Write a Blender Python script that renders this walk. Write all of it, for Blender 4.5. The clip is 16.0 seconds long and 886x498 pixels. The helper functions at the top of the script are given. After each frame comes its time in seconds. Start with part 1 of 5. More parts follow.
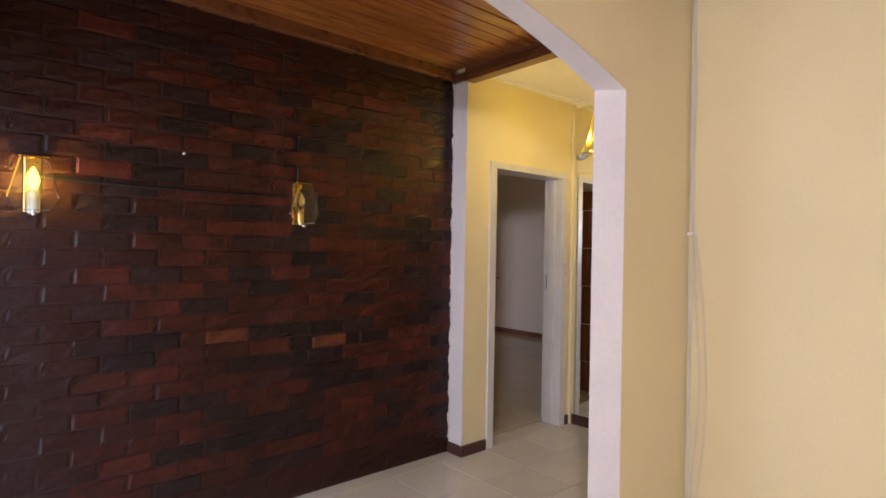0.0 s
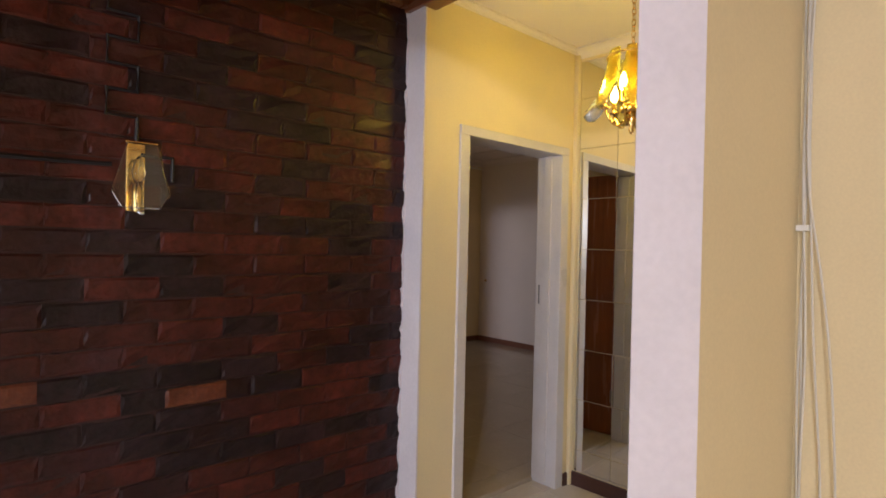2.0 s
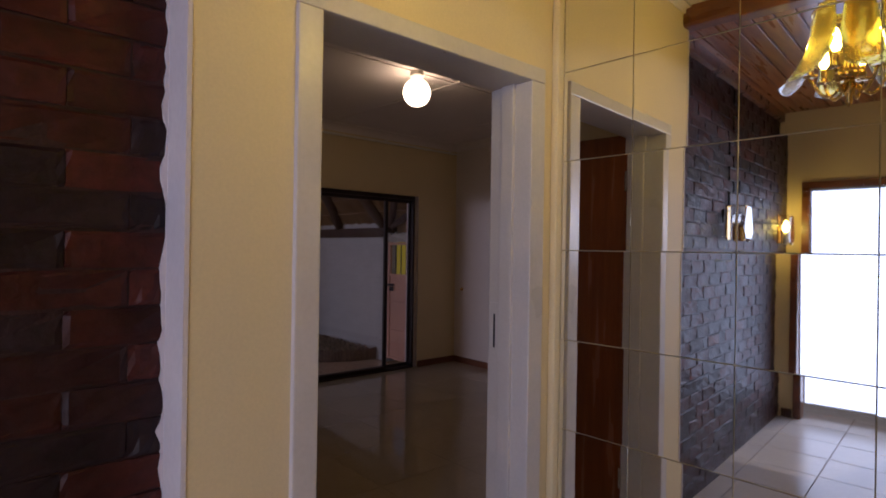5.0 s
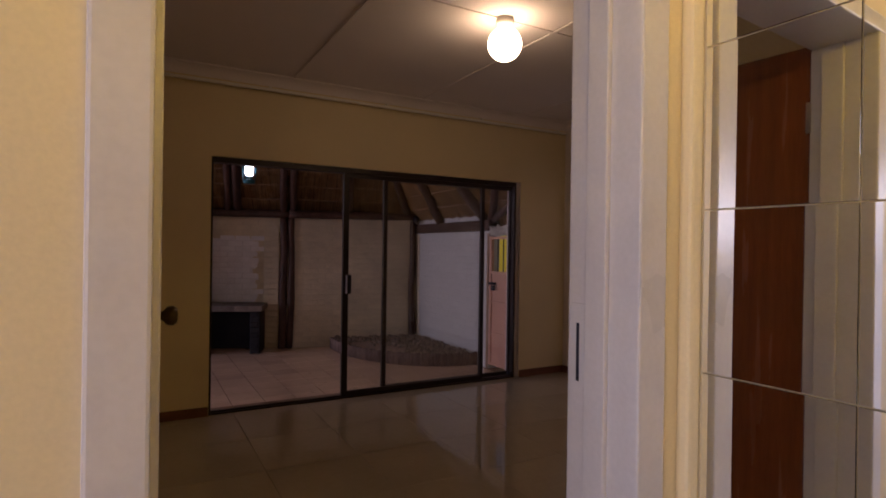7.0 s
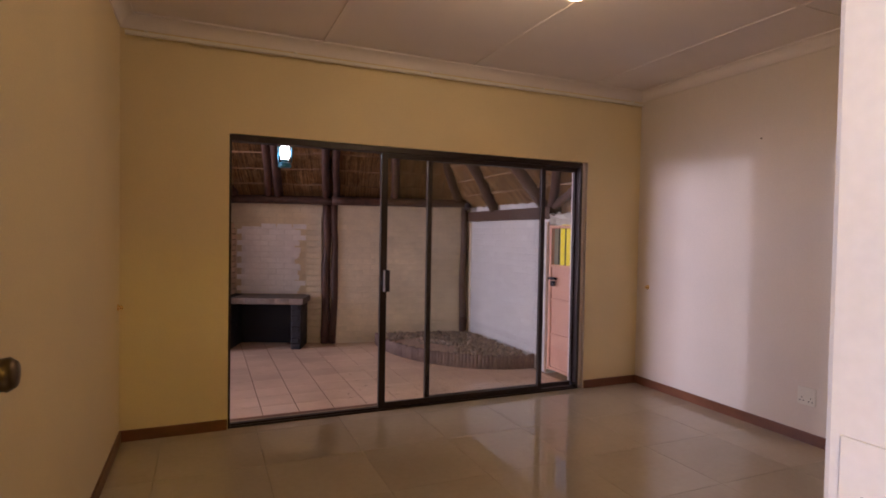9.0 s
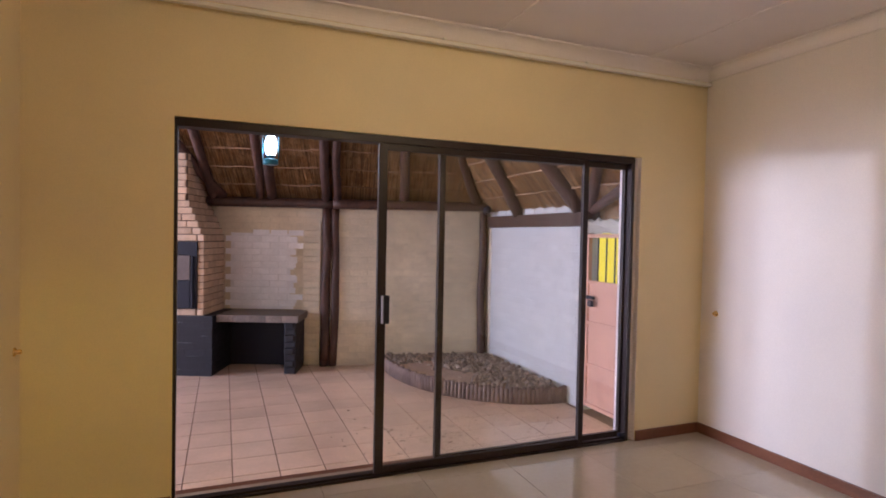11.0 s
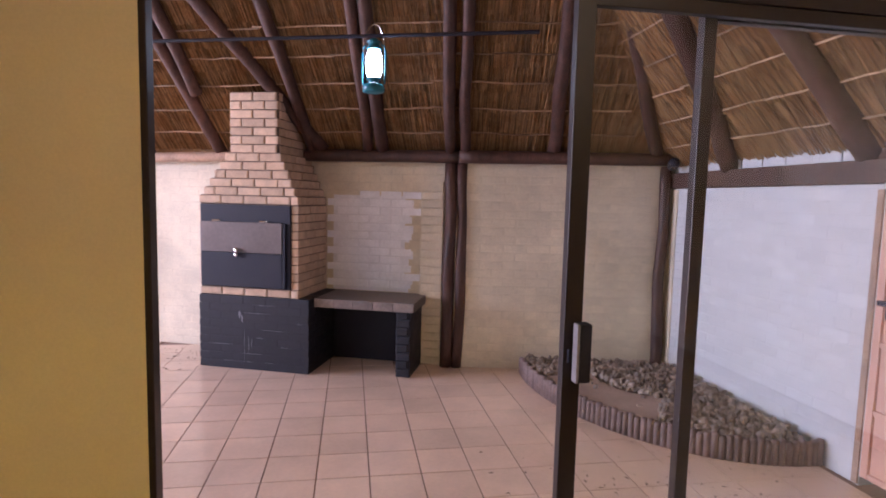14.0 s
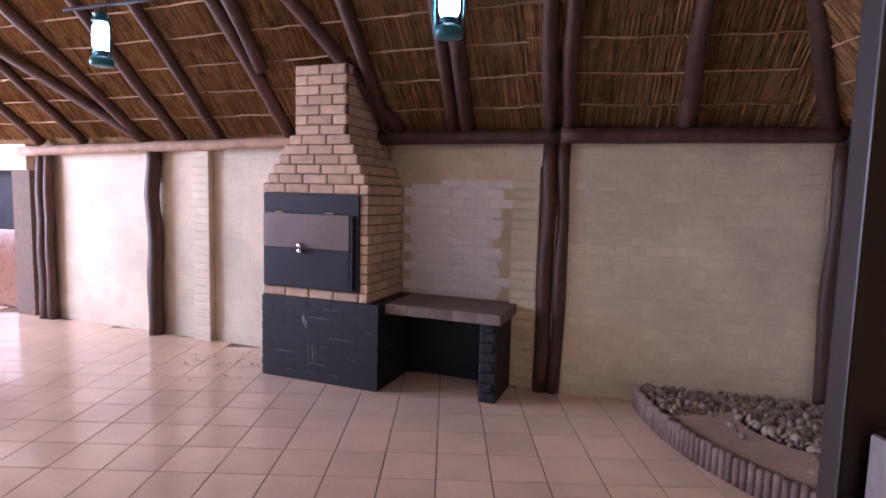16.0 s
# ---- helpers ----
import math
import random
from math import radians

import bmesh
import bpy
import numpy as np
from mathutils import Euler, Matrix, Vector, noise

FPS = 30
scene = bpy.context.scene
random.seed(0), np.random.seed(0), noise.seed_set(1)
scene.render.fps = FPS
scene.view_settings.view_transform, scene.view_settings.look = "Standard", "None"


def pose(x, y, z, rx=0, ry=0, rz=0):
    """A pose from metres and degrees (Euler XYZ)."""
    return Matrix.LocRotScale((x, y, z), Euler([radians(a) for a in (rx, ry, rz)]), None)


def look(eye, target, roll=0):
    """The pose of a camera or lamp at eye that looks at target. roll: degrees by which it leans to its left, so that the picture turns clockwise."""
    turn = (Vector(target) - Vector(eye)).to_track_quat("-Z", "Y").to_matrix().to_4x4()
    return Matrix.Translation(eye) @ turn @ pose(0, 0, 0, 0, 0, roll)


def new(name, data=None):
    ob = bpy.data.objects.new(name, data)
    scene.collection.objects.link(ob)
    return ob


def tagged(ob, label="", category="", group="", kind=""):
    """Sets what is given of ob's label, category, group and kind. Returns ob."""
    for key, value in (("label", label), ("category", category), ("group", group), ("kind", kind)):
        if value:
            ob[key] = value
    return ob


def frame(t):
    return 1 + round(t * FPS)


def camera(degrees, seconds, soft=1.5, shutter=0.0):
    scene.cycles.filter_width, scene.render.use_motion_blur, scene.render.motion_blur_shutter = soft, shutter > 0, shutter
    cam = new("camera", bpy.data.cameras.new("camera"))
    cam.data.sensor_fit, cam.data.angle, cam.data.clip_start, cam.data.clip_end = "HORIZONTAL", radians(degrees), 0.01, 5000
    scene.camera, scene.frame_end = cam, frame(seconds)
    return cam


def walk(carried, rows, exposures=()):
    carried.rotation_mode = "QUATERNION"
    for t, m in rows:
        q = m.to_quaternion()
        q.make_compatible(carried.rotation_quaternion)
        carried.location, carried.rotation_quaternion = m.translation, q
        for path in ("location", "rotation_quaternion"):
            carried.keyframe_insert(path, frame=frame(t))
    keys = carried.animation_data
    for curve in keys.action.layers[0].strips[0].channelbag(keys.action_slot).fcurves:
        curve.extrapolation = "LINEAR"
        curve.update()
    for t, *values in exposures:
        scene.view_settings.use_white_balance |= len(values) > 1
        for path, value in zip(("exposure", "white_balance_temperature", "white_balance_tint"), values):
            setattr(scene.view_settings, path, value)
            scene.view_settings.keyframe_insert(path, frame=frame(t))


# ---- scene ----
cam = camera(77.8, 16.0, soft=1.8)
PATH = [
    (0, (0.026, -0.078, 1.415), (1.337, 1.432, 1.419), 1.0),
    (0.5, (0.256, 0.127, 1.417), (1.569, 1.636, 1.423), 1.0),
    (1, (0.485, 0.323, 1.416), (1.802, 1.828, 1.419), 1.1),
    (1.5, (0.759, 0.502, 1.441), (2.081, 2.002, 1.437), 1.2),
    (2, (0.985, 0.673, 1.442), (2.312, 2.17, 1.436), 1.3),
    (2.5, (1.2, 0.857, 1.449), (2.524, 2.355, 1.449), 1.3),
    (3, (1.426, 1.006, 1.453), (2.747, 2.507, 1.449), 1.4),
    (5.5, (2.465, 1.646, 1.441), (3.789, 3.145, 1.445), 0.7),
    (6, (2.616, 1.773, 1.392), (3.868, 3.332, 1.393), 0.5),
    (6.5, (2.822, 1.888, 1.371), (3.932, 3.551, 1.373), 0.6),
    (7, (2.945, 2.008, 1.369), (3.919, 3.754, 1.368), 0.8),
    (7.5, (3.097, 2.162, 1.358), (3.972, 3.96, 1.355), 0.9),
    (8, (3.175, 2.333, 1.33), (3.976, 4.165, 1.302), 1.0),
    (8.5, (3.218, 2.518, 1.386), (4.012, 4.354, 1.333), 1.2),
    (9, (3.308, 2.628, 1.404), (4.104, 4.463, 1.353), 1.0),
    (11.5, (3.787, 3.852, 1.496), (4.478, 5.729, 1.452), 1.3),
    (12, (3.84, 4.154, 1.476), (4.447, 6.059, 1.428), 1.3),
    (12.5, (3.852, 4.48, 1.447), (4.405, 6.401, 1.386), 1.3),
    (13, (3.902, 4.806, 1.427), (4.392, 6.741, 1.312), 1.3),
    (13.5, (3.934, 5.055, 1.455), (4.321, 7.011, 1.291), 1.3),
    (14, (3.967, 5.311, 1.462), (4.299, 7.275, 1.281), 1.4),
    (14.5, (4.025, 5.562, 1.45), (4.341, 7.529, 1.272), 1.4),
    (15, (4.06, 5.793, 1.444), (4.344, 7.764, 1.263), 1.4),
    (15.5, (4.082, 5.972, 1.413), (4.233, 7.958, 1.229), 1.4),
    (16, (4.116, 6.173, 1.372), (4.103, 8.164, 1.183), 1.5),
]
walk(cam, [(t, look(eye, target, roll)) for t, eye, target, roll in PATH],
     [(0, -1.75, 6500, 14), (3, -1.85, 6500, 14), (5.5, -2.6, 5800, 29), (6.5, -2.25, 6100, 30), (7.5, -1.55, 6450, 27), (8.2, -1.1, 6400, 25), (9, -0.25, 6250, 24), (11.5, 0.45, 5550, 14), (12.5, 0.5, 5550, 16),
      (14.5, 0.45, 5450, 17), (16, 0.0, 5400, 18)])

# ---------------------------------------------------------------- world and light
world = bpy.data.worlds.new("sky")
scene.world = world
world.use_nodes = True
wn = world.node_tree
sky = wn.nodes.new("ShaderNodeTexSky")
sky.sky_type = "NISHITA"
sky.sun_disc = False
sky.sun_elevation, sky.sun_rotation = radians(52), radians(-106)
wn.links.new(sky.outputs[0], wn.nodes["Background"].inputs[0])
wn.nodes["Background"].inputs[1].default_value = 0.12
sun = new("sun", bpy.data.lights.new("sun", "SUN"))
sun.data.energy, sun.data.angle, sun.data.color = 3.5, radians(0.5), (1.0, 0.95, 0.87)
sun.matrix_world = look((-4.2, -1.2, 5.6), (0, 0, 0))


def area(name, m, sx, sy, power, color):
    ob = new(name, bpy.data.lights.new(name, "AREA"))
    ob.data.shape, ob.data.size, ob.data.size_y = "RECTANGLE", sx, sy
    ob.data.energy, ob.data.color = power, color
    ob.matrix_world = m
    return ob


def bulb(name, place, power, color, radius):
    ob = new(name, bpy.data.lights.new(name, "POINT"))
    ob.data.energy, ob.data.color, ob.data.shadow_soft_size = power, color, radius
    ob.location = place
    return ob


DAY = (0.86, 0.92, 1.0)
WARM = (1.0, 0.66, 0.28)
for wy, power in ((-2.38, 430), (-0.56, 190)):
    area("window_daylight", look((-2.98, wy, 1.99), (3.2, wy + 4.6, 1.8)), 0.13, 0.17, power, (0.84, 0.885, 1.0))
area("door_daylight", look((-0.12, 2.27, 1.05), (2, 2.2, 0.9)), 0.8, 1.9, 68, (0.66, 0.78, 1.0))
area("yard_daylight", look((-5.4, 10.6, 1.9), (2.5, 10.0, 0.3)), 4.4, 2.8, 800, (0.94, 0.87, 1.0))

# ---------------------------------------------------------------- materials


def mat(name, color, rough=0.6, metal=0.0, vary=0.12, scale=3.0, grain=60.0, bump=0.15, depth=0.004, per_piece=0.0, second=None, mix=0.5, coat=0.0, stretch=(1, 1, 1), ior=1.45, mottled=0.0, stains=0.0, island=0.0):
    """A surface with two scales of variation, a fine relief, and a shift from piece to piece."""
    m = bpy.data.materials.new(name)
    m.use_nodes = True
    nt = m.node_tree
    b = nt.nodes["Principled BSDF"]
    tc = nt.nodes.new("ShaderNodeTexCoord")
    mp = nt.nodes.new("ShaderNodeMapping")
    mp.inputs["Scale"].default_value = stretch
    nt.links.new(tc.outputs["Object"], mp.inputs[0])
    info = nt.nodes.new("ShaderNodeObjectInfo")
    shift = nt.nodes.new("ShaderNodeVectorMath")
    nt.links.new(mp.outputs[0], shift.inputs[0])
    if per_piece:
        sc = nt.nodes.new("ShaderNodeMath")
        sc.operation, sc.inputs[1].default_value = "MULTIPLY", 37.0
        nt.links.new(info.outputs["Random"], sc.inputs[0])
        nt.links.new(sc.outputs[0], shift.inputs[1])
    big = nt.nodes.new("ShaderNodeTexNoise")
    big.inputs["Scale"].default_value, big.inputs["Detail"].default_value = scale, 4
    fine = nt.nodes.new("ShaderNodeTexNoise")
    fine.inputs["Scale"].default_value, fine.inputs["Detail"].default_value = grain, 3
    nt.links.new(shift.outputs[0], big.inputs[0])
    nt.links.new(shift.outputs[0], fine.inputs[0])
    ramp = nt.nodes.new("ShaderNodeMapRange")
    ramp.inputs[1].default_value, ramp.inputs[2].default_value = 0.3, 0.7
    ramp.inputs[3].default_value, ramp.inputs[4].default_value = 1 - vary, 1 + vary
    nt.links.new(big.outputs[0], ramp.inputs[0])
    ramp2 = nt.nodes.new("ShaderNodeMapRange")
    ramp2.inputs[1].default_value, ramp2.inputs[2].default_value = 0.3, 0.7
    ramp2.inputs[3].default_value, ramp2.inputs[4].default_value = 1 - vary * 0.6, 1 + vary * 0.6
    nt.links.new(fine.outputs[0], ramp2.inputs[0])
    mul = nt.nodes.new("ShaderNodeMath")
    mul.operation = "MULTIPLY"
    nt.links.new(ramp.outputs[0], mul.inputs[0])
    nt.links.new(ramp2.outputs[0], mul.inputs[1])
    last = mul.outputs[0]
    if per_piece:
        pr = nt.nodes.new("ShaderNodeMapRange")
        pr.inputs[3].default_value, pr.inputs[4].default_value = 1 - per_piece, 1 + per_piece
        nt.links.new(info.outputs["Random"], pr.inputs[0])
        m2 = nt.nodes.new("ShaderNodeMath")
        m2.operation = "MULTIPLY"
        nt.links.new(last, m2.inputs[0])
        nt.links.new(pr.outputs[0], m2.inputs[1])
        last = m2.outputs[0]
    if island:
        geo2 = nt.nodes.new("ShaderNodeNewGeometry")
        ir = nt.nodes.new("ShaderNodeMapRange")
        ir.inputs[3].default_value, ir.inputs[4].default_value = 1 - island, 1 + island
        nt.links.new(geo2.outputs["Random Per Island"], ir.inputs[0])
        m4 = nt.nodes.new("ShaderNodeMath")
        m4.operation = "MULTIPLY"
        nt.links.new(last, m4.inputs[0])
        nt.links.new(ir.outputs[0], m4.inputs[1])
        last = m4.outputs[0]
    if stains:
        geo = nt.nodes.new("ShaderNodeNewGeometry")
        wide = nt.nodes.new("ShaderNodeTexNoise")
        wide.inputs["Scale"].default_value, wide.inputs["Detail"].default_value = 1.3, 5
        nt.links.new(geo.outputs["Position"], wide.inputs[0])
        sr = nt.nodes.new("ShaderNodeMapRange")
        sr.inputs[1].default_value, sr.inputs[2].default_value = 0.35, 0.62
        sr.inputs[3].default_value, sr.inputs[4].default_value = 1 - stains, 1 + stains * 0.4
        nt.links.new(wide.outputs[0], sr.inputs[0])
        m3 = nt.nodes.new("ShaderNodeMath")
        m3.operation = "MULTIPLY"
        nt.links.new(last, m3.inputs[0])
        nt.links.new(sr.outputs[0], m3.inputs[1])
        last = m3.outputs[0]
    col = nt.nodes.new("ShaderNodeMix")
    col.data_type = "RGBA"
    col.inputs[6].default_value = (*color, 1)
    col.inputs[7].default_value = (*(second or color), 1)
    if second:
        pick = nt.nodes.new("ShaderNodeMapRange")
        pick.inputs[1].default_value, pick.inputs[2].default_value = mix - 0.08, mix + 0.08
        if per_piece and not mottled:
            wn2 = nt.nodes.new("ShaderNodeTexWhiteNoise")
            wn2.noise_dimensions = "1D"
            nt.links.new(info.outputs["Random"], wn2.inputs["W"])
            add = nt.nodes.new("ShaderNodeMath")
            add.operation, add.inputs[2].default_value = "MULTIPLY_ADD", -0.12
            add.inputs[1].default_value = 0.25
            nt.links.new(big.outputs[0], add.inputs[0])
            add2 = nt.nodes.new("ShaderNodeMath")
            nt.links.new(add.outputs[0], add2.inputs[0])
            nt.links.new(wn2.outputs[0], add2.inputs[1])
            nt.links.new(add2.outputs[0], pick.inputs[0])
        else:
            nt.links.new(big.outputs[0], pick.inputs[0])
        nt.links.new(pick.outputs[0], col.inputs[0])
    else:
        col.inputs[0].default_value = 0
    vm = nt.nodes.new("ShaderNodeVectorMath")
    vm.operation = "SCALE"
    nt.links.new(col.outputs[2], vm.inputs[0])
    nt.links.new(last, vm.inputs["Scale"])
    nt.links.new(vm.outputs[0], b.inputs["Base Color"])
    rr = nt.nodes.new("ShaderNodeMapRange")
    rr.inputs[1].default_value, rr.inputs[2].default_value = 0.3, 0.7
    rr.inputs[3].default_value, rr.inputs[4].default_value = max(0.02, rough * 0.85), min(1, rough * 1.15)
    nt.links.new(big.outputs[0], rr.inputs[0])
    nt.links.new(rr.outputs[0], b.inputs["Roughness"])
    b.inputs["Metallic"].default_value = metal
    b.inputs["IOR"].default_value = ior
    b.inputs["Coat Weight"].default_value = coat
    b.inputs["Coat Roughness"].default_value = 0.12
    if bump:
        bp = nt.nodes.new("ShaderNodeBump")
        bp.inputs["Strength"].default_value, bp.inputs["Distance"].default_value = bump, depth
        nt.links.new(fine.outputs[0], bp.inputs["Height"])
        nt.links.new(bp.outputs[0], b.inputs["Normal"])
    return m


def glass(name, color=(1, 1, 1), rough=0.0):
    m = bpy.data.materials.new(name)
    m.use_nodes = True
    b = m.node_tree.nodes["Principled BSDF"]
    b.inputs["Base Color"].default_value = (*color, 1)
    b.inputs["Roughness"].default_value = rough
    b.inputs["Transmission Weight"].default_value = 1
    b.inputs["IOR"].default_value = 1.45
    return m


def glow(name, color, strength):
    m = bpy.data.materials.new(name)
    m.use_nodes = True
    b = m.node_tree.nodes["Principled BSDF"]
    b.inputs["Base Color"].default_value = (*color, 1)
    b.inputs["Emission Color"].default_value = (*color, 1)
    b.inputs["Emission Strength"].default_value = strength
    return m


CREAM = mat("cream_wall_paint", (0.74, 0.614, 0.37), 0.55, vary=0.05, scale=1.2, grain=140, bump=0.12, depth=0.002)
PALE_WALL = mat("off_white_wall_paint", (0.72, 0.655, 0.60), 0.55, vary=0.05, scale=1.2, grain=140, bump=0.12, depth=0.002)
WHITE_EDGE = mat("white_plaster", (0.69, 0.625, 0.63), 0.6, vary=0.05, scale=4, grain=60, bump=0.25)
WHITE_TRIM = mat("white_gloss_enamel", (0.62, 0.58, 0.565), 0.32, vary=0.05, scale=5, grain=90, bump=0.06)
CEIL_WHITE = mat("white_ceiling_board", (0.79, 0.73, 0.71), 0.75, vary=0.04, scale=1.5, grain=120, bump=0.06)
PINE = mat("varnished_pine_board", (0.40, 0.135, 0.032), 0.3, vary=0.3, scale=5, grain=40, bump=0.1, second=(0.21, 0.058, 0.014), mix=0.52, coat=0.3, stretch=(0.35, 5, 5))
DARKWOOD = mat("dark_varnished_wood", (0.16, 0.055, 0.022), 0.3, vary=0.3, scale=4, grain=50, bump=0.1, coat=0.3, stretch=(3, 0.3, 3))
DOORWOOD = mat("brown_veneer_door", (0.20, 0.055, 0.016), 0.25, vary=0.18, scale=4, grain=30, bump=0.03, coat=0.4, stretch=(6, 6, 0.4))
SKIRT = mat("brown_wooden_skirting", (0.15, 0.055, 0.026), 0.35, vary=0.2, scale=4, grain=40, bump=0.1, stretch=(1, 1, 4))
CLAY = mat("varnished_face_brick", (0.050, 0.0080, 0.0048), 0.48, ior=1.36, vary=0.42, scale=7, grain=34, bump=0.5, depth=0.007, per_piece=0.32, second=(0.016, 0.0058, 0.0066), mix=0.62, coat=0.08)
CLAY_MORTAR = mat("dark_varnished_mortar", (0.024, 0.0056, 0.0044), 0.5, vary=0.5, scale=12, grain=90, bump=0.5)
HALL_TILE = mat("pale_ceramic_floor_tile", (0.62, 0.57, 0.52), 0.22, vary=0.05, scale=3, grain=50, bump=0.02, per_piece=0.03)
GROUT = mat("brown_grout", (0.22, 0.16, 0.12), 0.8, vary=0.15, scale=8, grain=90)
PORCELAIN = mat("polished_porcelain_tile", (0.43, 0.365, 0.285), 0.035, ior=1.6, vary=0.05, scale=2, grain=30, bump=0.004, per_piece=0.02)
PORC_GROUT = mat("cream_grout", (0.37, 0.31, 0.24), 0.6, vary=0.1)
LAPA_TILE = mat("terracotta_pink_tile", (0.80, 0.60, 0.455), 0.13, stains=0.10, vary=0.05, scale=4, grain=40, bump=0.0, per_piece=0.06)
LAPA_GROUT = mat("earth_brown_grout", (0.23, 0.14, 0.10), 0.85, vary=0.2, scale=9, grain=80)
PAINTED_BRICK = mat("cream_painted_brick", (0.70, 0.605, 0.455), 0.6, stains=0.16, vary=0.08, scale=5, grain=45, bump=0.35, depth=0.006, per_piece=0.025)
PAINTED_JOINT = mat("cream_painted_mortar", (0.68, 0.585, 0.435), 0.7, stains=0.16, vary=0.1, scale=8, grain=70, bump=0.4)
PATCH_BRICK = mat("whitewashed_brick", (0.88, 0.87, 0.90), 0.6, vary=0.08, scale=5, grain=45, bump=0.35, depth=0.006, per_piece=0.025)
WHITE_BRICK = mat("white_painted_brick", (0.575, 0.57, 0.57), 0.6, vary=0.05, scale=5, grain=45, bump=0.3, depth=0.006, per_piece=0.04)
WHITE_JOINT = mat("white_painted_mortar", (0.56, 0.555, 0.555), 0.7, vary=0.06, scale=8, grain=70, bump=0.3)
BUFF = mat("buff_face_brick", (0.56, 0.40, 0.28), 0.75, vary=0.14, scale=12, grain=80, bump=0.4, depth=0.004, per_piece=0.16)
BUFF_MORTAR = mat("grey_brown_mortar", (0.16, 0.115, 0.09), 0.9, vary=0.2, scale=15, grain=90, bump=0.4)
BLACK_BRICK = mat("black_painted_brick", (0.015, 0.0135, 0.0195), 0.62, vary=0.3, scale=8, grain=60, bump=0.3, depth=0.005, per_piece=0.12)
BLACK_JOINT = mat("black_painted_mortar", (0.015, 0.0135, 0.0195), 0.6, vary=0.3, scale=10, grain=70, bump=0.4)
BLACK_STEEL = mat("black_enamelled_steel", (0.009, 0.0085, 0.020), 0.6, vary=0.2, scale=5, grain=60, bump=0.03)
GREY_STEEL = mat("smoked_stainless_steel", (0.15, 0.12, 0.115), 0.45, metal=0.5, vary=0.12, scale=3, grain=30, bump=0.004)
CHROME = mat("chrome", (0.75, 0.75, 0.76), 0.12, metal=1, vary=0.05, bump=0)
BRASS = mat("polished_brass", (0.86, 0.60, 0.22), 0.16, metal=1, vary=0.1, bump=0)
POLE = mat("dark_stained_pole", (0.070, 0.033, 0.024), 0.55, vary=0.35, scale=6, grain=40, bump=0.45, depth=0.006, stretch=(2, 2, 0.5), per_piece=0.2)
POLE_PALE = mat("weathered_peeled_pole", (0.36, 0.235, 0.16), 0.7, vary=0.25, scale=6, grain=40, bump=0.4, depth=0.006)
LATH = mat("split_lath", (0.34, 0.22, 0.13), 0.75, vary=0.3, scale=6, grain=60, bump=0.3, per_piece=0.4)
REED = mat("thatch_reed", (0.39, 0.235, 0.105), 0.75, island=0.55, vary=0.4, scale=7, grain=120, bump=0.4, second=(0.21, 0.112, 0.045), mix=0.5)
ALU = mat("bronze_anodised_aluminium", (0.0187, 0.00928, 0.00768), 0.45, metal=0.0, vary=0.15, bump=0.02)
STONE = mat("river_pebble", (0.458, 0.361, 0.284), 0.7, vary=0.25, scale=14, grain=80, bump=0.2, per_piece=0.35, second=(0.27, 0.205, 0.16), mix=0.58, island=0.4)
SLAB = mat("screeded_concrete", (0.40, 0.29, 0.23), 0.8, vary=0.14, scale=5, grain=50, bump=0.25)
HALL_SKIRT = mat("dark_brown_skirting", (0.070, 0.030, 0.024), 0.35, vary=0.2, scale=4, grain=40, bump=0.1, stretch=(1, 1, 4))
SAND = mat("brown_earth", (0.25, 0.17, 0.125), 0.9, vary=0.2, scale=6, grain=60, bump=0.5)
EDGING = mat("fluted_concrete_edging", (0.19, 0.13, 0.11), 0.8, vary=0.25, scale=8, grain=60, bump=0.4, per_piece=0.2)
SLATE = mat("slate_worktop_tile", (0.19, 0.15, 0.13), 0.5, vary=0.25, scale=8, grain=50, bump=0.15, per_piece=0.2)
ORANGE_CLAY = mat("orange_face_brick", (0.105, 0.025, 0.009), 0.46, vary=0.35, scale=9, grain=38, bump=0.6, depth=0.010)
SOOT = mat("black_sunken_wire", (0.006, 0.004, 0.004), 0.6, vary=0.2, bump=0)
GATE_PAINT = mat("salmon_painted_steel", (0.60, 0.34, 0.25), 0.45, vary=0.1, scale=4, grain=50, bump=0.06)
CABLE = mat("white_pvc_cable", (0.66, 0.62, 0.54), 0.45, vary=0.05, bump=0)
PLASTIC = mat("white_plastic", (0.78, 0.76, 0.70), 0.35, vary=0.03, bump=0)
GRIP = mat("worn_grey_grip", (0.24, 0.21, 0.21), 0.45, vary=0.15, scale=20, bump=0.05)
MIRROR = mat("silvered_mirror", (0.86, 0.86, 0.84), 0.015, metal=1, vary=0.0, bump=0)
CHAR = mat("dark_blue_window_film", (0.012, 0.013, 0.022), 0.85, vary=0.2, bump=0)
CLEAR = glass("clear_glass", (0.97, 0.985, 0.98))
AMBER = glass("amber_glass", (1.0, 0.86, 0.12), 0.22)
AGED = mat("aged_bronze", (0.10, 0.065, 0.035), 0.35, metal=0.8, vary=0.2, bump=0)
PATCH_JOINT = mat("whitewashed_mortar", (0.80, 0.79, 0.82), 0.7, vary=0.08, scale=8, grain=70, bump=0.4)
LIME = mat("lime_smear", (0.20, 0.19, 0.21), 0.85, vary=0.3, scale=20, grain=90, bump=0.3)
TEAL = mat("teal_lantern_enamel", (0.02, 0.16, 0.22), 0.3, vary=0.1, bump=0)
GARDEN = mat("garden_soil_and_grass", (0.20, 0.19, 0.10), 0.9, vary=0.3, scale=1.5, grain=30, bump=0.5, second=(0.30, 0.25, 0.19))
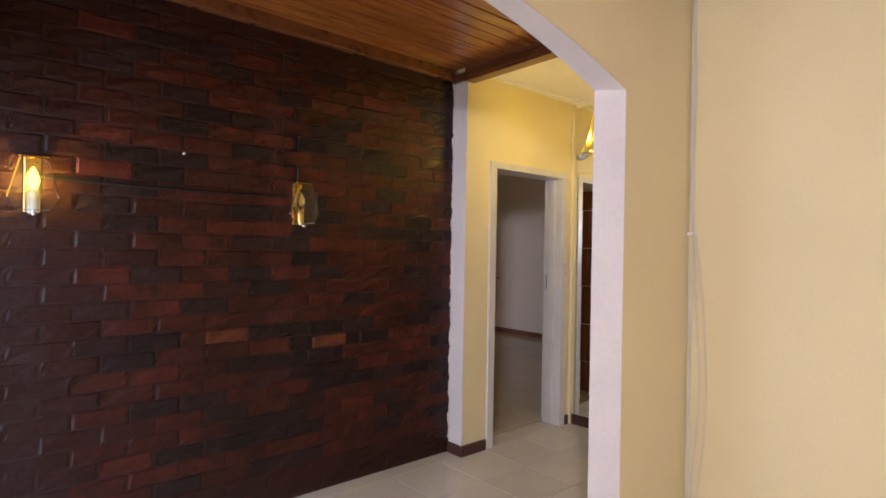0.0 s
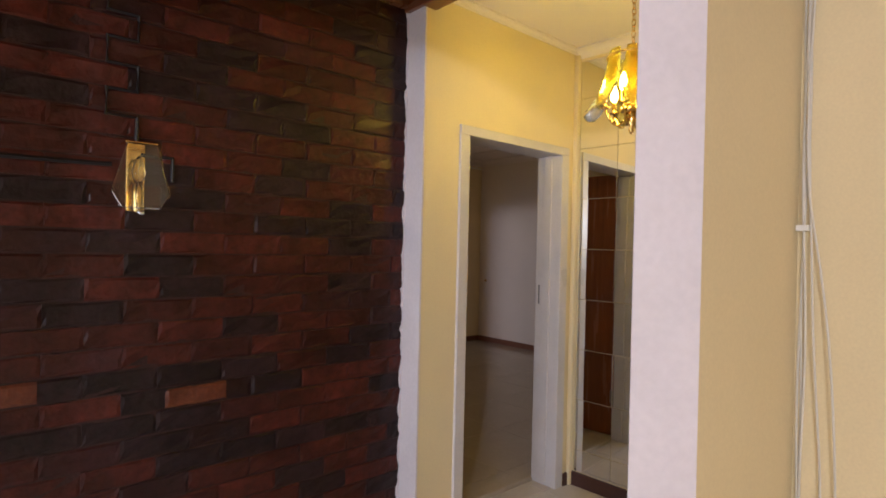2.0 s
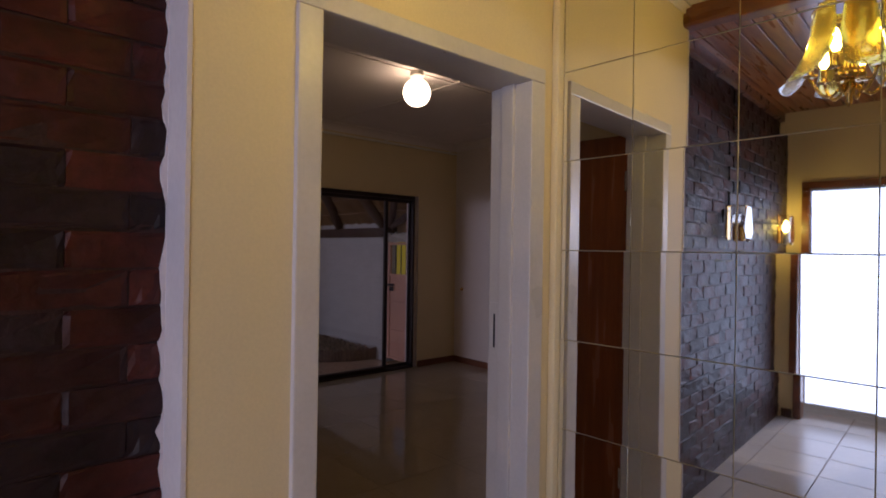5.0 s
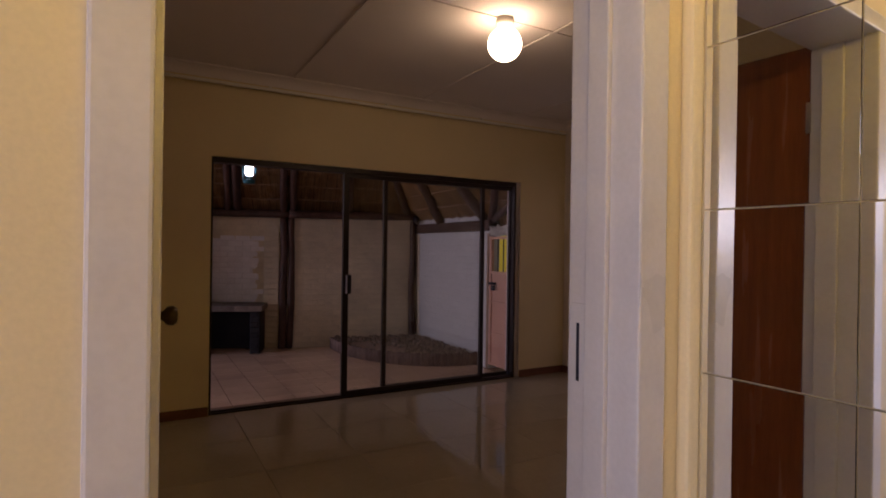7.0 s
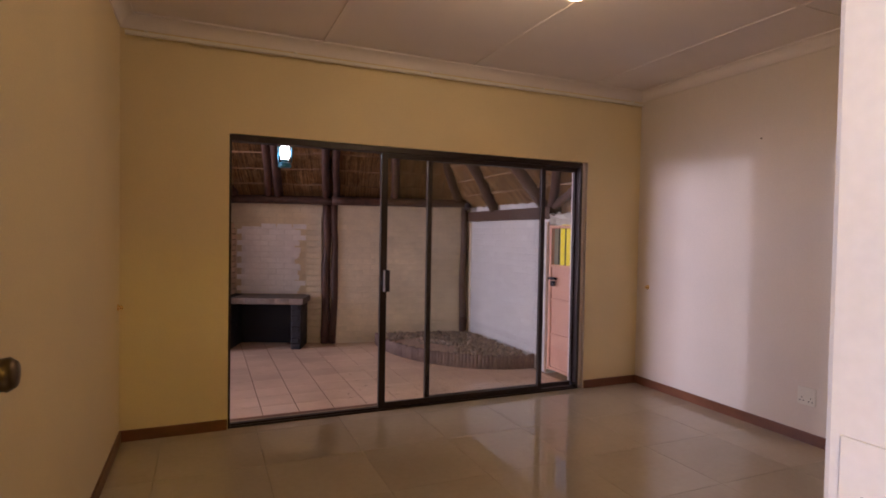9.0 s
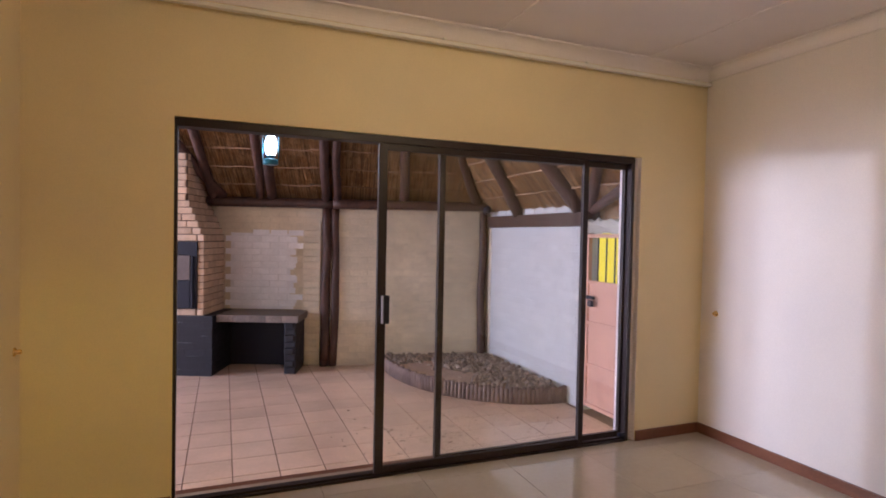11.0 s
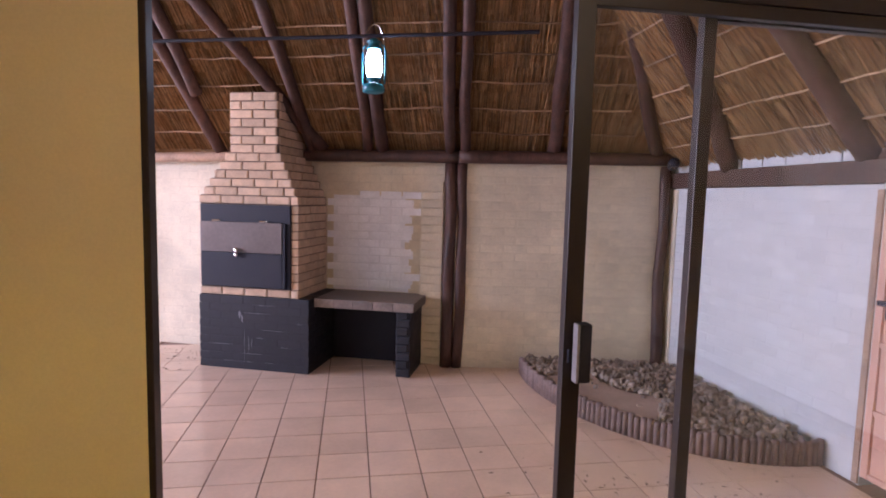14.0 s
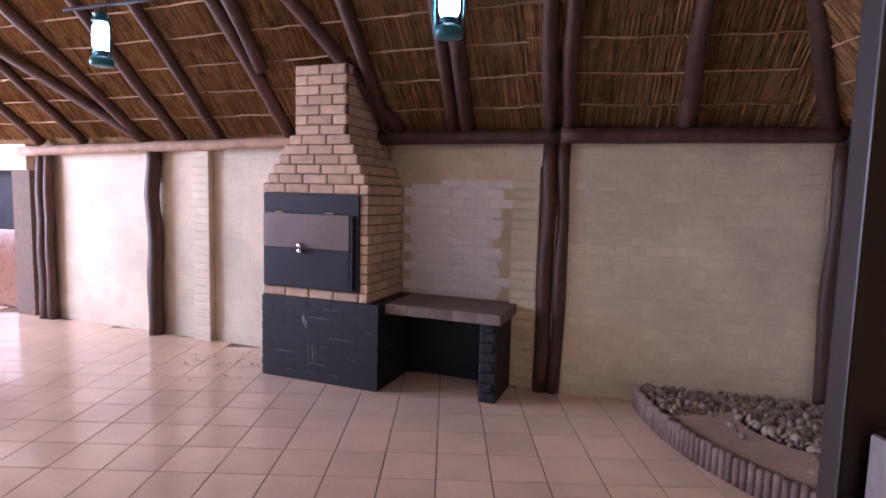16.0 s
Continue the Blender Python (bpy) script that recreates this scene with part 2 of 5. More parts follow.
PAVING = mat("pale_concrete_paving", (0.42, 0.40, 0.37), 0.8, vary=0.12, scale=2, grain=40, bump=0.3)
LEAF = mat("shrub_leaf", (0.06, 0.12, 0.035), 0.5, vary=0.4, scale=6, grain=40)
YELLOW_WALL = mat("yellow_plastered_wall", (0.80, 0.62, 0.03), 0.7, vary=0.06, scale=2, grain=60, bump=0.2)
GLOBE = glow("lit_opal_globe", (1.0, 0.74, 0.42), 60)
FLAME = glow("lit_candle_bulb", (1.0, 0.73, 0.11), 345)
LED = glow("lit_white_lantern", (0.82, 0.88, 1.0), 26)

# ---------------------------------------------------------------- builders


def thing(name, label, category, m=None, group="", kind=""):
    ob = new(name)
    if m is not None:
        ob.matrix_world = m
    return tagged(ob, label, category, group, kind)


def mesh_of(name, bm, material, smooth=False):
    me = bpy.data.meshes.new(name)
    bm.to_mesh(me)
    bm.free()
    me.materials.append(material)
    if smooth:
        for p in me.polygons:
            p.use_smooth = True
    return me


def part(name, bm, material, parent=None, label="", smooth=False, m=None):
    ob = new(name, mesh_of(name, bm, material, smooth))
    if parent:
        ob.parent = parent
    if m is not None:
        ob.matrix_basis = m
    if label:
        ob["label"] = label
    return ob


def piece(name, me, parent, m):
    ob = new(name, me)
    ob.parent = parent
    ob.matrix_basis = m
    return ob


def solid(name, bm, material, label, category, smooth=False):
    ob = part(name, bm, material, smooth=smooth)
    return tagged(ob, label, category, kind="structure")


def add_box(bm, a, b, bevel=0.0, m=None):
    r = bmesh.ops.create_cube(bm, size=1)
    vs = r["verts"]
    for v in vs:
        v.co = Vector([(p + q) / 2 + c * (q - p) for p, q, c in zip(a, b, v.co)])
    if bevel:
        es = list({e for v in vs for e in v.link_edges})
        r = bmesh.ops.bevel(bm, geom=es, offset=bevel, segments=2, affect="EDGES", profile=0.6)
        vs = list({v for f in r["faces"] for v in f.verts} | {v for v in vs if v.is_valid})
    if m is not None:
        bmesh.ops.transform(bm, matrix=m, verts=vs)
    return bm


def box(a, b, bevel=0.0, m=None):
    return add_box(bmesh.new(), a, b, bevel, m)


def add_tube(bm, points, radius, sides=10, wobble=0.0, taper=1.0):
    """A round bar along points, closed at both ends."""
    rings = []
    pts = [Vector(p) for p in points]
    for i, p in enumerate(pts):
        d = (pts[min(i + 1, len(pts) - 1)] - pts[max(i - 1, 0)]).normalized()
        s = d.cross(Vector((0, 0, 1)) if abs(d.z) < 0.95 else Vector((1, 0, 0))).normalized()
        u = s.cross(d)
        k = radius * (1 + (taper - 1) * i / max(1, len(pts) - 1))
        ring = []
        for j in range(sides):
            a = 2 * math.pi * j / sides
            w = 1 + wobble * noise.noise(p * 2.3 + Vector((math.cos(a), math.sin(a), 3)) * 1.2)
            ring.append(bm.verts.new(p + (s * math.cos(a) + u * math.sin(a)) * k * w))
        rings.append(ring)
    for r0, r1 in zip(rings, rings[1:]):
        for j in range(sides):
            bm.faces.new((r0[j], r0[(j + 1) % sides], r1[(j + 1) % sides], r1[j]))
    bm.faces.new(rings[0][::-1])
    bm.faces.new(rings[-1])
    return bm


def tube(points, radius, sides=10, wobble=0.0, taper=1.0):
    return add_tube(bmesh.new(), points, radius, sides, wobble, taper)


def line(a, b, n):
    return [Vector(a).lerp(Vector(b), i / n) for i in range(n + 1)]


def log(a, b, radius, wobble=0.16, bend=0.015):
    """A natural round pole from a to b, with slight bends."""
    pts = line(a, b, 12)
    seed = Vector(a) * 3.1
    pts = [p + Vector((noise.noise(p * 1.7 + seed), noise.noise(p * 1.7 + seed + Vector((9, 0, 0))), 0)) * bend * 2 for p in pts]
    return tube(pts, radius, 12, wobble, 0.92)


def add_lathe(bm, profile, segs=20, m=None):
    """Turns (radius, z) pairs about the z axis."""
    rings = []
    for r, z in profile:
        rings.append([bm.verts.new((max(r, 1e-4) * math.cos(2 * math.pi * j / segs), max(r, 1e-4) * math.sin(2 * math.pi * j / segs), z)) for j in range(segs)])
    for r0, r1 in zip(rings, rings[1:]):
        for j in range(segs):
            bm.faces.new((r0[j], r0[(j + 1) % segs], r1[(j + 1) % segs], r1[j]))
    bm.faces.new(rings[0][::-1])
    bm.faces.new(rings[-1])
    if m is not None:
        bmesh.ops.transform(bm, matrix=m, verts=[v for r in rings for v in r])
    return bm


def lathe(profile, segs=20, m=None):
    return add_lathe(bmesh.new(), profile, segs, m)


def prism(outline, z0, z1, m=None):
    """A closed outline in x and y, raised from z0 to z1."""
    bm = bmesh.new()
    lo = [bm.verts.new((x, y, z0)) for x, y in outline]
    hi = [bm.verts.new((x, y, z1)) for x, y in outline]
    n = len(lo)
    for i in range(n):
        bm.faces.new((lo[i], lo[(i + 1) % n], hi[(i + 1) % n], hi[i]))
    bm.faces.new(lo[::-1])
    bm.faces.new(hi)
    if m is not None:
        bm.transform(m)
    return bm


def rough_block(length, height, depth, jitter, seed, bulge=0.0, edge_in=0.006):
    """A brick with its face towards -y and its middle at the origin; its face and edges uneven."""
    rnd = random.Random(seed)
    bm = bmesh.new()
    xs = [-length / 2, -length / 2 + 0.012, -length / 6, length / 6, length / 2 - 0.012, length / 2]
    zs = [-height / 2, -height / 2 + 0.009, 0, height / 2 - 0.009, height / 2]
    grid = []
    for i, x in enumerate(xs):
        col = []
        for k, z in enumerate(zs):
            edge = i in (0, 5) or k in (0, 4)
            y = -depth / 2 + (edge_in if edge else 0) + rnd.uniform(-jitter, jitter) - (0 if edge else bulge)
            col.append(bm.verts.new((x + rnd.uniform(-jitter, jitter) * 0.4, y, z + rnd.uniform(-jitter, jitter) * 0.4)))
        grid.append(col)
    for i in range(5):
        for k in range(4):
            bm.faces.new((grid[i][k], grid[i + 1][k], grid[i + 1][k + 1], grid[i][k + 1]))
    back = [bm.verts.new((x, depth / 2, z)) for x, z in ((xs[0], zs[0]), (xs[-1], zs[0]), (xs[-1], zs[-1]), (xs[0], zs[-1]))]
    bm.faces.new([grid[i][0] for i in range(5, -1, -1)] + [back[0], back[1]])
    bm.faces.new([grid[i][4] for i in range(6)] + [back[2], back[3]])
    bm.faces.new([grid[0][k] for k in range(5)] + [back[3], back[0]])
    bm.faces.new([grid[5][k] for k in range(4, -1, -1)] + [back[1], back[2]])
    return bm


def courses(x0, x1, z0, z1, length, height, joint, blocked=None, flip=0):
    """Stretcher bond: middle x, middle z and length of every brick of a wall from x0 to x1."""
    out = []
    k, z = 0, z0
    while z + height * 0.6 < z1:
        x = x0 - ((length + joint) / 2 if (k + flip) % 2 else 0)
        while x < x1 - 0.02:
            a, b = max(x, x0), min(x + length, x1)
            if b - a > 0.03 and not (blocked and blocked((a + b) / 2, z + height / 2)):
                out.append(((a + b) / 2, z + height / 2, b - a))
            x += length + joint
        z += height + joint
        k += 1
    return out


def lay(parent, bricks, material, height, depth, m, jitter=0.002, near=None, name="brick", proud=0.0, bulge=0.0, edge_in=0.004):
    """Bricks as pieces that share a few meshes; those outside near are joined into one."""
    pool = {}
    rest_v, rest_f = [], []
    rnd = random.Random(len(bricks))
    for x, z, l in bricks:
        key = (round(l, 2), rnd.randrange(4))
        if key not in pool:
            pool[key] = mesh_of(name, rough_block(key[0], height, depth, jitter, hash(key) % 1000, bulge, edge_in), material)
        pm = m @ pose(x, rnd.uniform(-proud, proud), z, 0, 0, rnd.uniform(-0.4, 0.4))
        if near is None or near(x, z):
            piece(name, pool[key], parent, pm)
        else:
            me = pool[key]
            base = len(rest_v)
            rest_v += [pm @ v.co for v in me.vertices]
            rest_f += [[base + i for i in p.vertices] for p in me.polygons]
    if rest_v:
        me = bpy.data.meshes.new("brickwork")
        me.from_pydata(rest_v, [], rest_f)
        me.materials.append(material)
        ob = new("brickwork", me)
        ob.parent = parent
        ob["kind"] = "stuff"


def tiles(parent, x0, x1, y0, y1, z, size, px, py, material, near=None, inside=None, joint=0.006, thick=0.008, name="tile", uneven=0.05):
    """A floor of square tiles on a grid that passes through (px, py)."""
    shared = {}
    i0, i1 = math.floor((x0 - px) / size), math.ceil((x1 - px) / size)
    j0, j1 = math.floor((y0 - py) / size), math.ceil((y1 - py) / size)
    rest = bmesh.new()
    rnd = random.Random(4)
    for i in range(i0, i1):
        for j in range(j0, j1):
            a, b = max(px + i * size, x0) + joint / 2, min(px + (i + 1) * size, x1) - joint / 2
            c, d = max(py + j * size, y0) + joint / 2, min(py + (j + 1) * size, y1) - joint / 2
            if b - a < 0.02 or d - c < 0.02 or (inside and not inside((a + b) / 2, (c + d) / 2)):
                continue
            tilt = pose((a + b) / 2, (c + d) / 2, z, rnd.uniform(-uneven, uneven), rnd.uniform(-uneven, uneven), 0)
            if near is None or near((a + b) / 2, (c + d) / 2):
                key = (round(b - a, 3), round(d - c, 3))
                if key not in shared:
                    shared[key] = mesh_of(name, box((-key[0] / 2, -key[1] / 2, -thick), (key[0] / 2, key[1] / 2, 0), 0.0015), material)
                piece(name, shared[key], parent, tilt)
            else:
                add_box(rest, (a, c, z - thick), (b, d, z))
    if len(rest.verts):
        ob = part("tile_field", rest, material, parent)
        ob["kind"] = "stuff"
    else:
        rest.free()


# ---------------------------------------------------------------- large structure: the house
CEIL = 2.78
WALL_Y, BRICK_Y, PIER_X = 2.72, 2.862, 2.66
ROOM_L, ROOM_R, ROOM_N = 2.795, 7.167, 6.766

HF = -0.025
hall_floor = solid("floor_hall", box((-0.4, -3.3, -0.12), (4.05, 2.885, HF - 0.008)), GROUT, "pale ceramic tiled floor with thin brown joints", "floor")
room_floor = solid("floor_bedroom", box((2.79, 2.885, -0.12), (7.18, 6.96, -0.008)), PORC_GROUT, "polished cream porcelain tiled bedroom floor", "floor")
solid("floor_lounge", box((-3.1, -3.3, -0.12), (-0.4, 1.35, -0.004)), PAVING, "pale lounge floor out of the view", "floor")


def wall(name, boxes, material, label):
    bm = bmesh.new()
    for a, b in boxes:
        add_box(bm, a, b)
    return solid(name, bm, material, label, "wall")


FLIP = Matrix(((1, 0, 0, 0), (0, 0, 1, 0), (0, 1, 0, 0), (0, 0, 0, 1)))


def portal(name, x0, x1, a, b, top, y0, y1, material, label, m=None):
    """One wall from x0 to x1 with an opening from a to b that reaches from the floor to top."""
    bm = prism([(x0, -0.05), (a, -0.05), (a, top), (b, top), (b, -0.05), (x1, -0.05), (x1, 2.86), (x0, 2.86)], y0, y1, FLIP)
    bmesh.ops.recalc_face_normals(bm, faces=bm.faces)
    ob = solid(name, bm, material, label, "wall")
    if m is not None:
        ob.matrix_basis = m
    return ob


# brick feature wall: a mortar bed behind the bricks
brick_wall = wall("wall_brick", [((-0.45, BRICK_Y - 0.0045, -0.1), (PIER_X, BRICK_Y + 0.2, 2.86))], CLAY_MORTAR, "dark varnished red face-brick feature wall")
# wall with the bedroom door
DX0, DX1, DTOP = 2.955, 3.752, 2.045
portal("wall_door", PIER_X, 7.36, DX0 - 0.02, DX1 + 0.02, DTOP, WALL_Y, 2.885, CREAM, "cream painted wall around the bedroom door")
wall("wall_pier_face", [((PIER_X - 0.006, WALL_Y - 0.003, -0.05), (PIER_X + 0.004, BRICK_Y + 0.03, 2.62))], WHITE_EDGE, "rough white plaster end of the door wall")
rw = random.Random(31)
wavy = [(PIER_X - 0.004, 2.60), (PIER_X - 0.004, 0.08)] + [(PIER_X - 0.013 + 0.004 * math.sin(k * 0.9) + rw.uniform(-0.006, 0.006), 0.08 + 0.028 * k) for k in range(91)]
edge_bm = prism(wavy, BRICK_Y - 0.0155, BRICK_Y - 0.004, FLIP)
bmesh.ops.recalc_face_normals(edge_bm, faces=edge_bm.faces)
solid("trim_plaster_edge", edge_bm, WHITE_EDGE, "uneven white plaster edge against the bricks", "trim")
MIR = pose(3.903, WALL_Y, 0, 0, 0, 2.4)
mw = wall("wall_mirror", [((0, -2.5, -0.05), (0.06, 0, 2.86))], CREAM, "cream wall that carries the mirror tiles")
mw.matrix_basis = MIR
wall("wall_vestibule_end", [((PIER_X, 0.2, -0.05), (4.05, 0.3, 2.86))], CREAM, "cream painted wall closing the lobby")

# arch wall between lounge and hall
AY0, AY1, AX, AMID, ASPRING, ARISE = 1.132, 1.222, 2.053, 0.853, 2.085, 0.21
SPLAY, LOUNGE_X = 0.085, 2.63  # the jambs lean in towards the hall
half = AX - AMID
outline = [(AX, -0.05), (LOUNGE_X - 0.001, -0.05), (LOUNGE_X - 0.001, 2.86), (-0.62, 2.86), (-0.62, -0.05), (AMID - half, -0.05)]
for i in range(25):
    u = -1 + 2 * i / 24
    outline.append((AMID + u * half, ASPRING + ARISE * (1 - u * u)))
arch = prism(outline, AY0, AY1)
for v in arch.verts:
    if v.co.z > (AY0 + AY1) / 2 and abs(v.co.x - AMID) < half + 0.001 and v.co.y < ASPRING + ARISE + 0.001:
        v.co.x = AMID + (v.co.x - AMID) * (half - SPLAY) / half
bmesh.ops.transform(arch, matrix=Matrix(((1, 0, 0, 0), (0, 0, 1, 0), (0, 1, 0, 0), (0, 0, 0, 1))), verts=arch.verts)
bmesh.ops.recalc_face_normals(arch, faces=arch.faces)
solid("wall_arch", arch, CREAM, "cream partition wall with a wide arched opening", "wall")
rev = bmesh.new()
prof = [(AX, HF)] + [(AMID + (1 - 2 * i / 24) * half, ASPRING + ARISE * (1 - (1 - 2 * i / 24) ** 2)) for i in range(25)] + [(AMID - half, HF)]
vv = [[rev.verts.new((AMID + (x - AMID) * k - 0.003 * (1 if x > AMID else -1), y, z - 0.003)) for x, z in prof] for y, k in ((AY0 - 0.001, 1.0), (AY1 + 0.002, (half - SPLAY) / half))]
for i in range(len(prof) - 1):
    rev.faces.new((vv[0][i], vv[0][i + 1], vv[1][i + 1], vv[1][i]))
bmesh.ops.recalc_face_normals(rev, faces=rev.faces)
bmesh.ops.solidify(rev, geom=rev.faces[:], thickness=0.004)
solid("trim_arch_reveal", rev, WHITE_EDGE, "white plastered reveal of the arch", "trim")
wall("wall_lounge_east", [((LOUNGE_X, -3.3, -0.05), (PIER_X + 0.2, AY1, 2.86))], CREAM, "plain cream painted lounge wall")
wall("wall_lounge_south", [((-3.1, -3.4, 0), (PIER_X + 0.2, -3.3, 2.86))], CREAM, "plain cream painted lounge wall")
wall("wall_lounge_west", [
    ((-3.2, -3.3, 0), (-3.0, -2.62, 2.86)), ((-3.2, -0.33, 0), (-3.0, AY1, 2.86)),
    ((-3.2, -2.62, 0), (-3.0, -0.33, 0.06)), ((-3.2, -2.62, 2.14), (-3.0, -0.33, 2.86)),
], CREAM, "cream painted lounge wall with a glazed garden door")
wall("wall_lounge_north", [((-3.0, AY0, 0), (-0.62, AY1, 2.86))], CREAM, "plain cream painted lounge wall")
FX = -0.05
portal("wall_front", AY1, 3.02, 1.80, 2.74, 2.08, 0, 0.15, CREAM, "cream painted entrance wall with the front door", pose(FX, 0, 0, 0, 0, 90))

# bedroom
SX0, SX1, STOP = 3.462, 6.548, 2.091
wall("wall_bedroom_west", [((ROOM_L - 0.15, 2.885, 0), (ROOM_L, ROOM_N + 0.18, 2.86))], CREAM, "cream painted bedroom side wall")
wall("wall_bedroom_east", [((ROOM_R, 2.885, 0), (ROOM_R + 0.2, ROOM_N + 0.18, 2.86))], PALE_WALL, "off-white painted bedroom side wall")
north = portal("wall_bedroom_north", ROOM_L, ROOM_R, SX0, SX1, STOP, ROOM_N, ROOM_N + 0.18, CREAM, "cream painted wall around the sliding door")
for v in north.data.vertices:  # the hinge-side reveal opens towards the yard
    if v.co.y > ROOM_N + 0.1 and abs(v.co.x - SX0) < 0.01:
        v.co.x -= 0.075
wall("trim_slider_reveal", [((SX1 - 0.004, ROOM_N + 0.002, 0), (SX1 + 0.002, 6.803, STOP)), ((SX1 - 0.047, 6.804, 0), (SX1 + 0.002, ROOM_N + 0.178, STOP))], WHITE_EDGE, "white plastered reveal of the sliding door")
solid("ceiling_bedroom", box((ROOM_L - 0.15, 2.72, CEIL + 0.02), (ROOM_R + 0.2, ROOM_N + 0.18, CEIL + 0.12)), CEIL_WHITE, "white boarded bedroom ceiling with cover strips", "ceiling")
for sx in (4.1, 5.32, 6.54):
    solid("trim_ceiling_strip", box((sx - 0.015, 2.89, CEIL + 0.012), (sx + 0.015, ROOM_N, CEIL + 0.021), 0.003), CEIL_WHITE, "white cover strip on the ceiling joint", "trim")
solid("trim_ceiling_strip", box((2.82, 4.8, CEIL + 0.012), (ROOM_R, 4.83, CEIL + 0.0195), 0.003), CEIL_WHITE, "white cover strip on the ceiling joint", "trim")


def cornice(a, b, inward, size, material, label):
    """A coved moulding along the top of a wall from a to b; inward points into the room."""
    a, b, n = Vector(a), Vector(b), Vector(inward)
    cove = [(0, 0), (0, -size), (0.010, -size)] + [(0.010 + (size - 0.022) * (1 - math.cos(math.pi / 2 * k / 6)), -size + 0.010 + (size - 0.022) * math.sin(math.pi / 2 * k / 6)) for k in range(7)] + [(size, -0.012), (size, 0)]
    bm = bmesh.new()
    ends = [[bm.verts.new(p + n * u + Vector((0, 0, w))) for u, w in cove] for p in (a, b)]
    k = len(cove)
    for i in range(k):
        bm.faces.new((ends[0][i], ends[0][(i + 1) % k], ends[1][(i + 1) % k], ends[1][i]))
    bm.faces.new(ends[0][::-1])
    bm.faces.new(ends[1])
    bmesh.ops.recalc_face_normals(bm, faces=bm.faces)
    return solid("trim_cornice", bm, material, label, "cornice")


Z0 = CEIL + 0.018
cornice((ROOM_L, ROOM_N, Z0), (ROOM_R, ROOM_N, Z0), (0, -1, 0), 0.085, CEIL_WHITE, "white coved cornice above the sliding door")
cornice((ROOM_L, 2.89, Z0), (ROOM_L, ROOM_N, Z0), (1, 0, 0), 0.085, CEIL_WHITE, "white coved bedroom cornice")
cornice((ROOM_R, 2.89, Z0), (ROOM_R, ROOM_N, Z0), (-1, 0, 0), 0.085, CEIL_WHITE, "white coved bedroom cornice")
cornice((ROOM_L, 2.885, Z0), (ROOM_R, 2.885, Z0), (0, 1, 0), 0.085, CEIL_WHITE, "white coved bedroom cornice")

# lobby ceiling, beam and pine ceiling
solid("ceiling_lobby", box((2.70, 0.2, 2.70), (4.05, WALL_Y, 2.78)), CEIL_WHITE, "white plaster ceiling over the lobby", "ceiling")
cornice((2.72, WALL_Y, 2.70), (3.9, WALL_Y, 2.70), (0, -1, 0), 0.035, CEIL_WHITE, "slim white cornice over the door wall")
cornice((4.0, 0.3, 2.70), (3.901, WALL_Y, 2.70), (-1, 0, 0), 0.06, CEIL_WHITE, "white cornice over the mirror wall")
solid("trim_beam", box((2.63, AY1, 2.595), (2.72, WALL_Y + 0.002, 2.72), 0.006), DARKWOOD, "dark wooden beam between pine and plaster ceilings", "beam")
pine = bmesh.new()
y = -3.3
while y < 2.9:
    add_box(pine, (-0.42, y + 0.004, 2.690), (2.64, y + 0.094, 2.72), 0.004)
    y += 0.098
add_box(pine, (-0.42, -3.3, 2.705), (2.64, 2.9, 2.76))
solid("ceiling_pine", pine, PINE, "varnished pine tongue-and-groove ceiling", "ceiling")
solid("ceiling_lounge", box((-3.1, -3.4, 2.70), (-0.42, 1.4, 2.78)), CEIL_WHITE, "plain lounge ceiling", "ceiling")
solid("trim_pine_cornice", box((-0.4, BRICK_Y - 0.045, 2.615), (2.63, BRICK_Y + 0.03, 2.70), 0.012), DARKWOOD, "dark wooden cornice above the bricks", "cornice")
solid("trim_pine_cornice", box((-0.4, AY0 - 0.05, 2.63), (LOUNGE_X, AY0 + 0.002, 2.70), 0.012), DARKWOOD, "dark wooden cornice above the arch", "cornice")
solid("trim_pine_cornice", box((LOUNGE_X - 0.05, -3.3, 2.63), (LOUNGE_X + 0.002, AY0 - 0.05, 2.70), 0.012), DARKWOOD, "dark wooden cornice of the lounge", "cornice")
solid("trim_pier_cap", box((PIER_X - 0.03, WALL_Y - 0.03, 2.60), (PIER_X + 0.07, BRICK_Y, 2.66), 0.006), DARKWOOD, "dark wooden cap where cornice and beam meet", "trim")


def skirting(a, b, h=0.075, t=0.014, mt=SKIRT):
    x0, x1 = sorted((a[0], b[0]))
    y0, y1 = sorted((a[1], b[1]))
    return solid("baseboard", box((x0, y0, HF - 0.004 if mt is HALL_SKIRT else -0.004), (x1, y1, h + (HF if mt is HALL_SKIRT else 0)), 0.004), mt, "narrow brown wooden skirting board", "baseboard")


skirting((ROOM_L, ROOM_N - 0.014), (SX0 - 0.004, ROOM_N + 0.001))
skirting((SX1 + 0.004, ROOM_N - 0.014), (ROOM_R - 0.014, ROOM_N + 0.001))
skirting((ROOM_R - 0.014, 2.89), (ROOM_R + 0.001, ROOM_N))
skirting((ROOM_L - 0.001, 3.8), (ROOM_L + 0.014, ROOM_N - 0.014))
skirting((PIER_X - 0.02, WALL_Y - 0.016), (2.885, WALL_Y + 0.001), mt=HALL_SKIRT)
skirting((PIER_X - 0.02, WALL_Y - 0.001), (PIER_X - 0.004, BRICK_Y - 0.01), mt=HALL_SKIRT)
skirting((3.822, WALL_Y - 0.016), (3.9, WALL_Y + 0.001), mt=HALL_SKIRT)
sk = solid("baseboard", box((-0.016, -2.4, HF - 0.004), (0.001, -0.02, 0.06), 0.004), HALL_SKIRT, "narrow brown wooden skirting board", "baseboard")
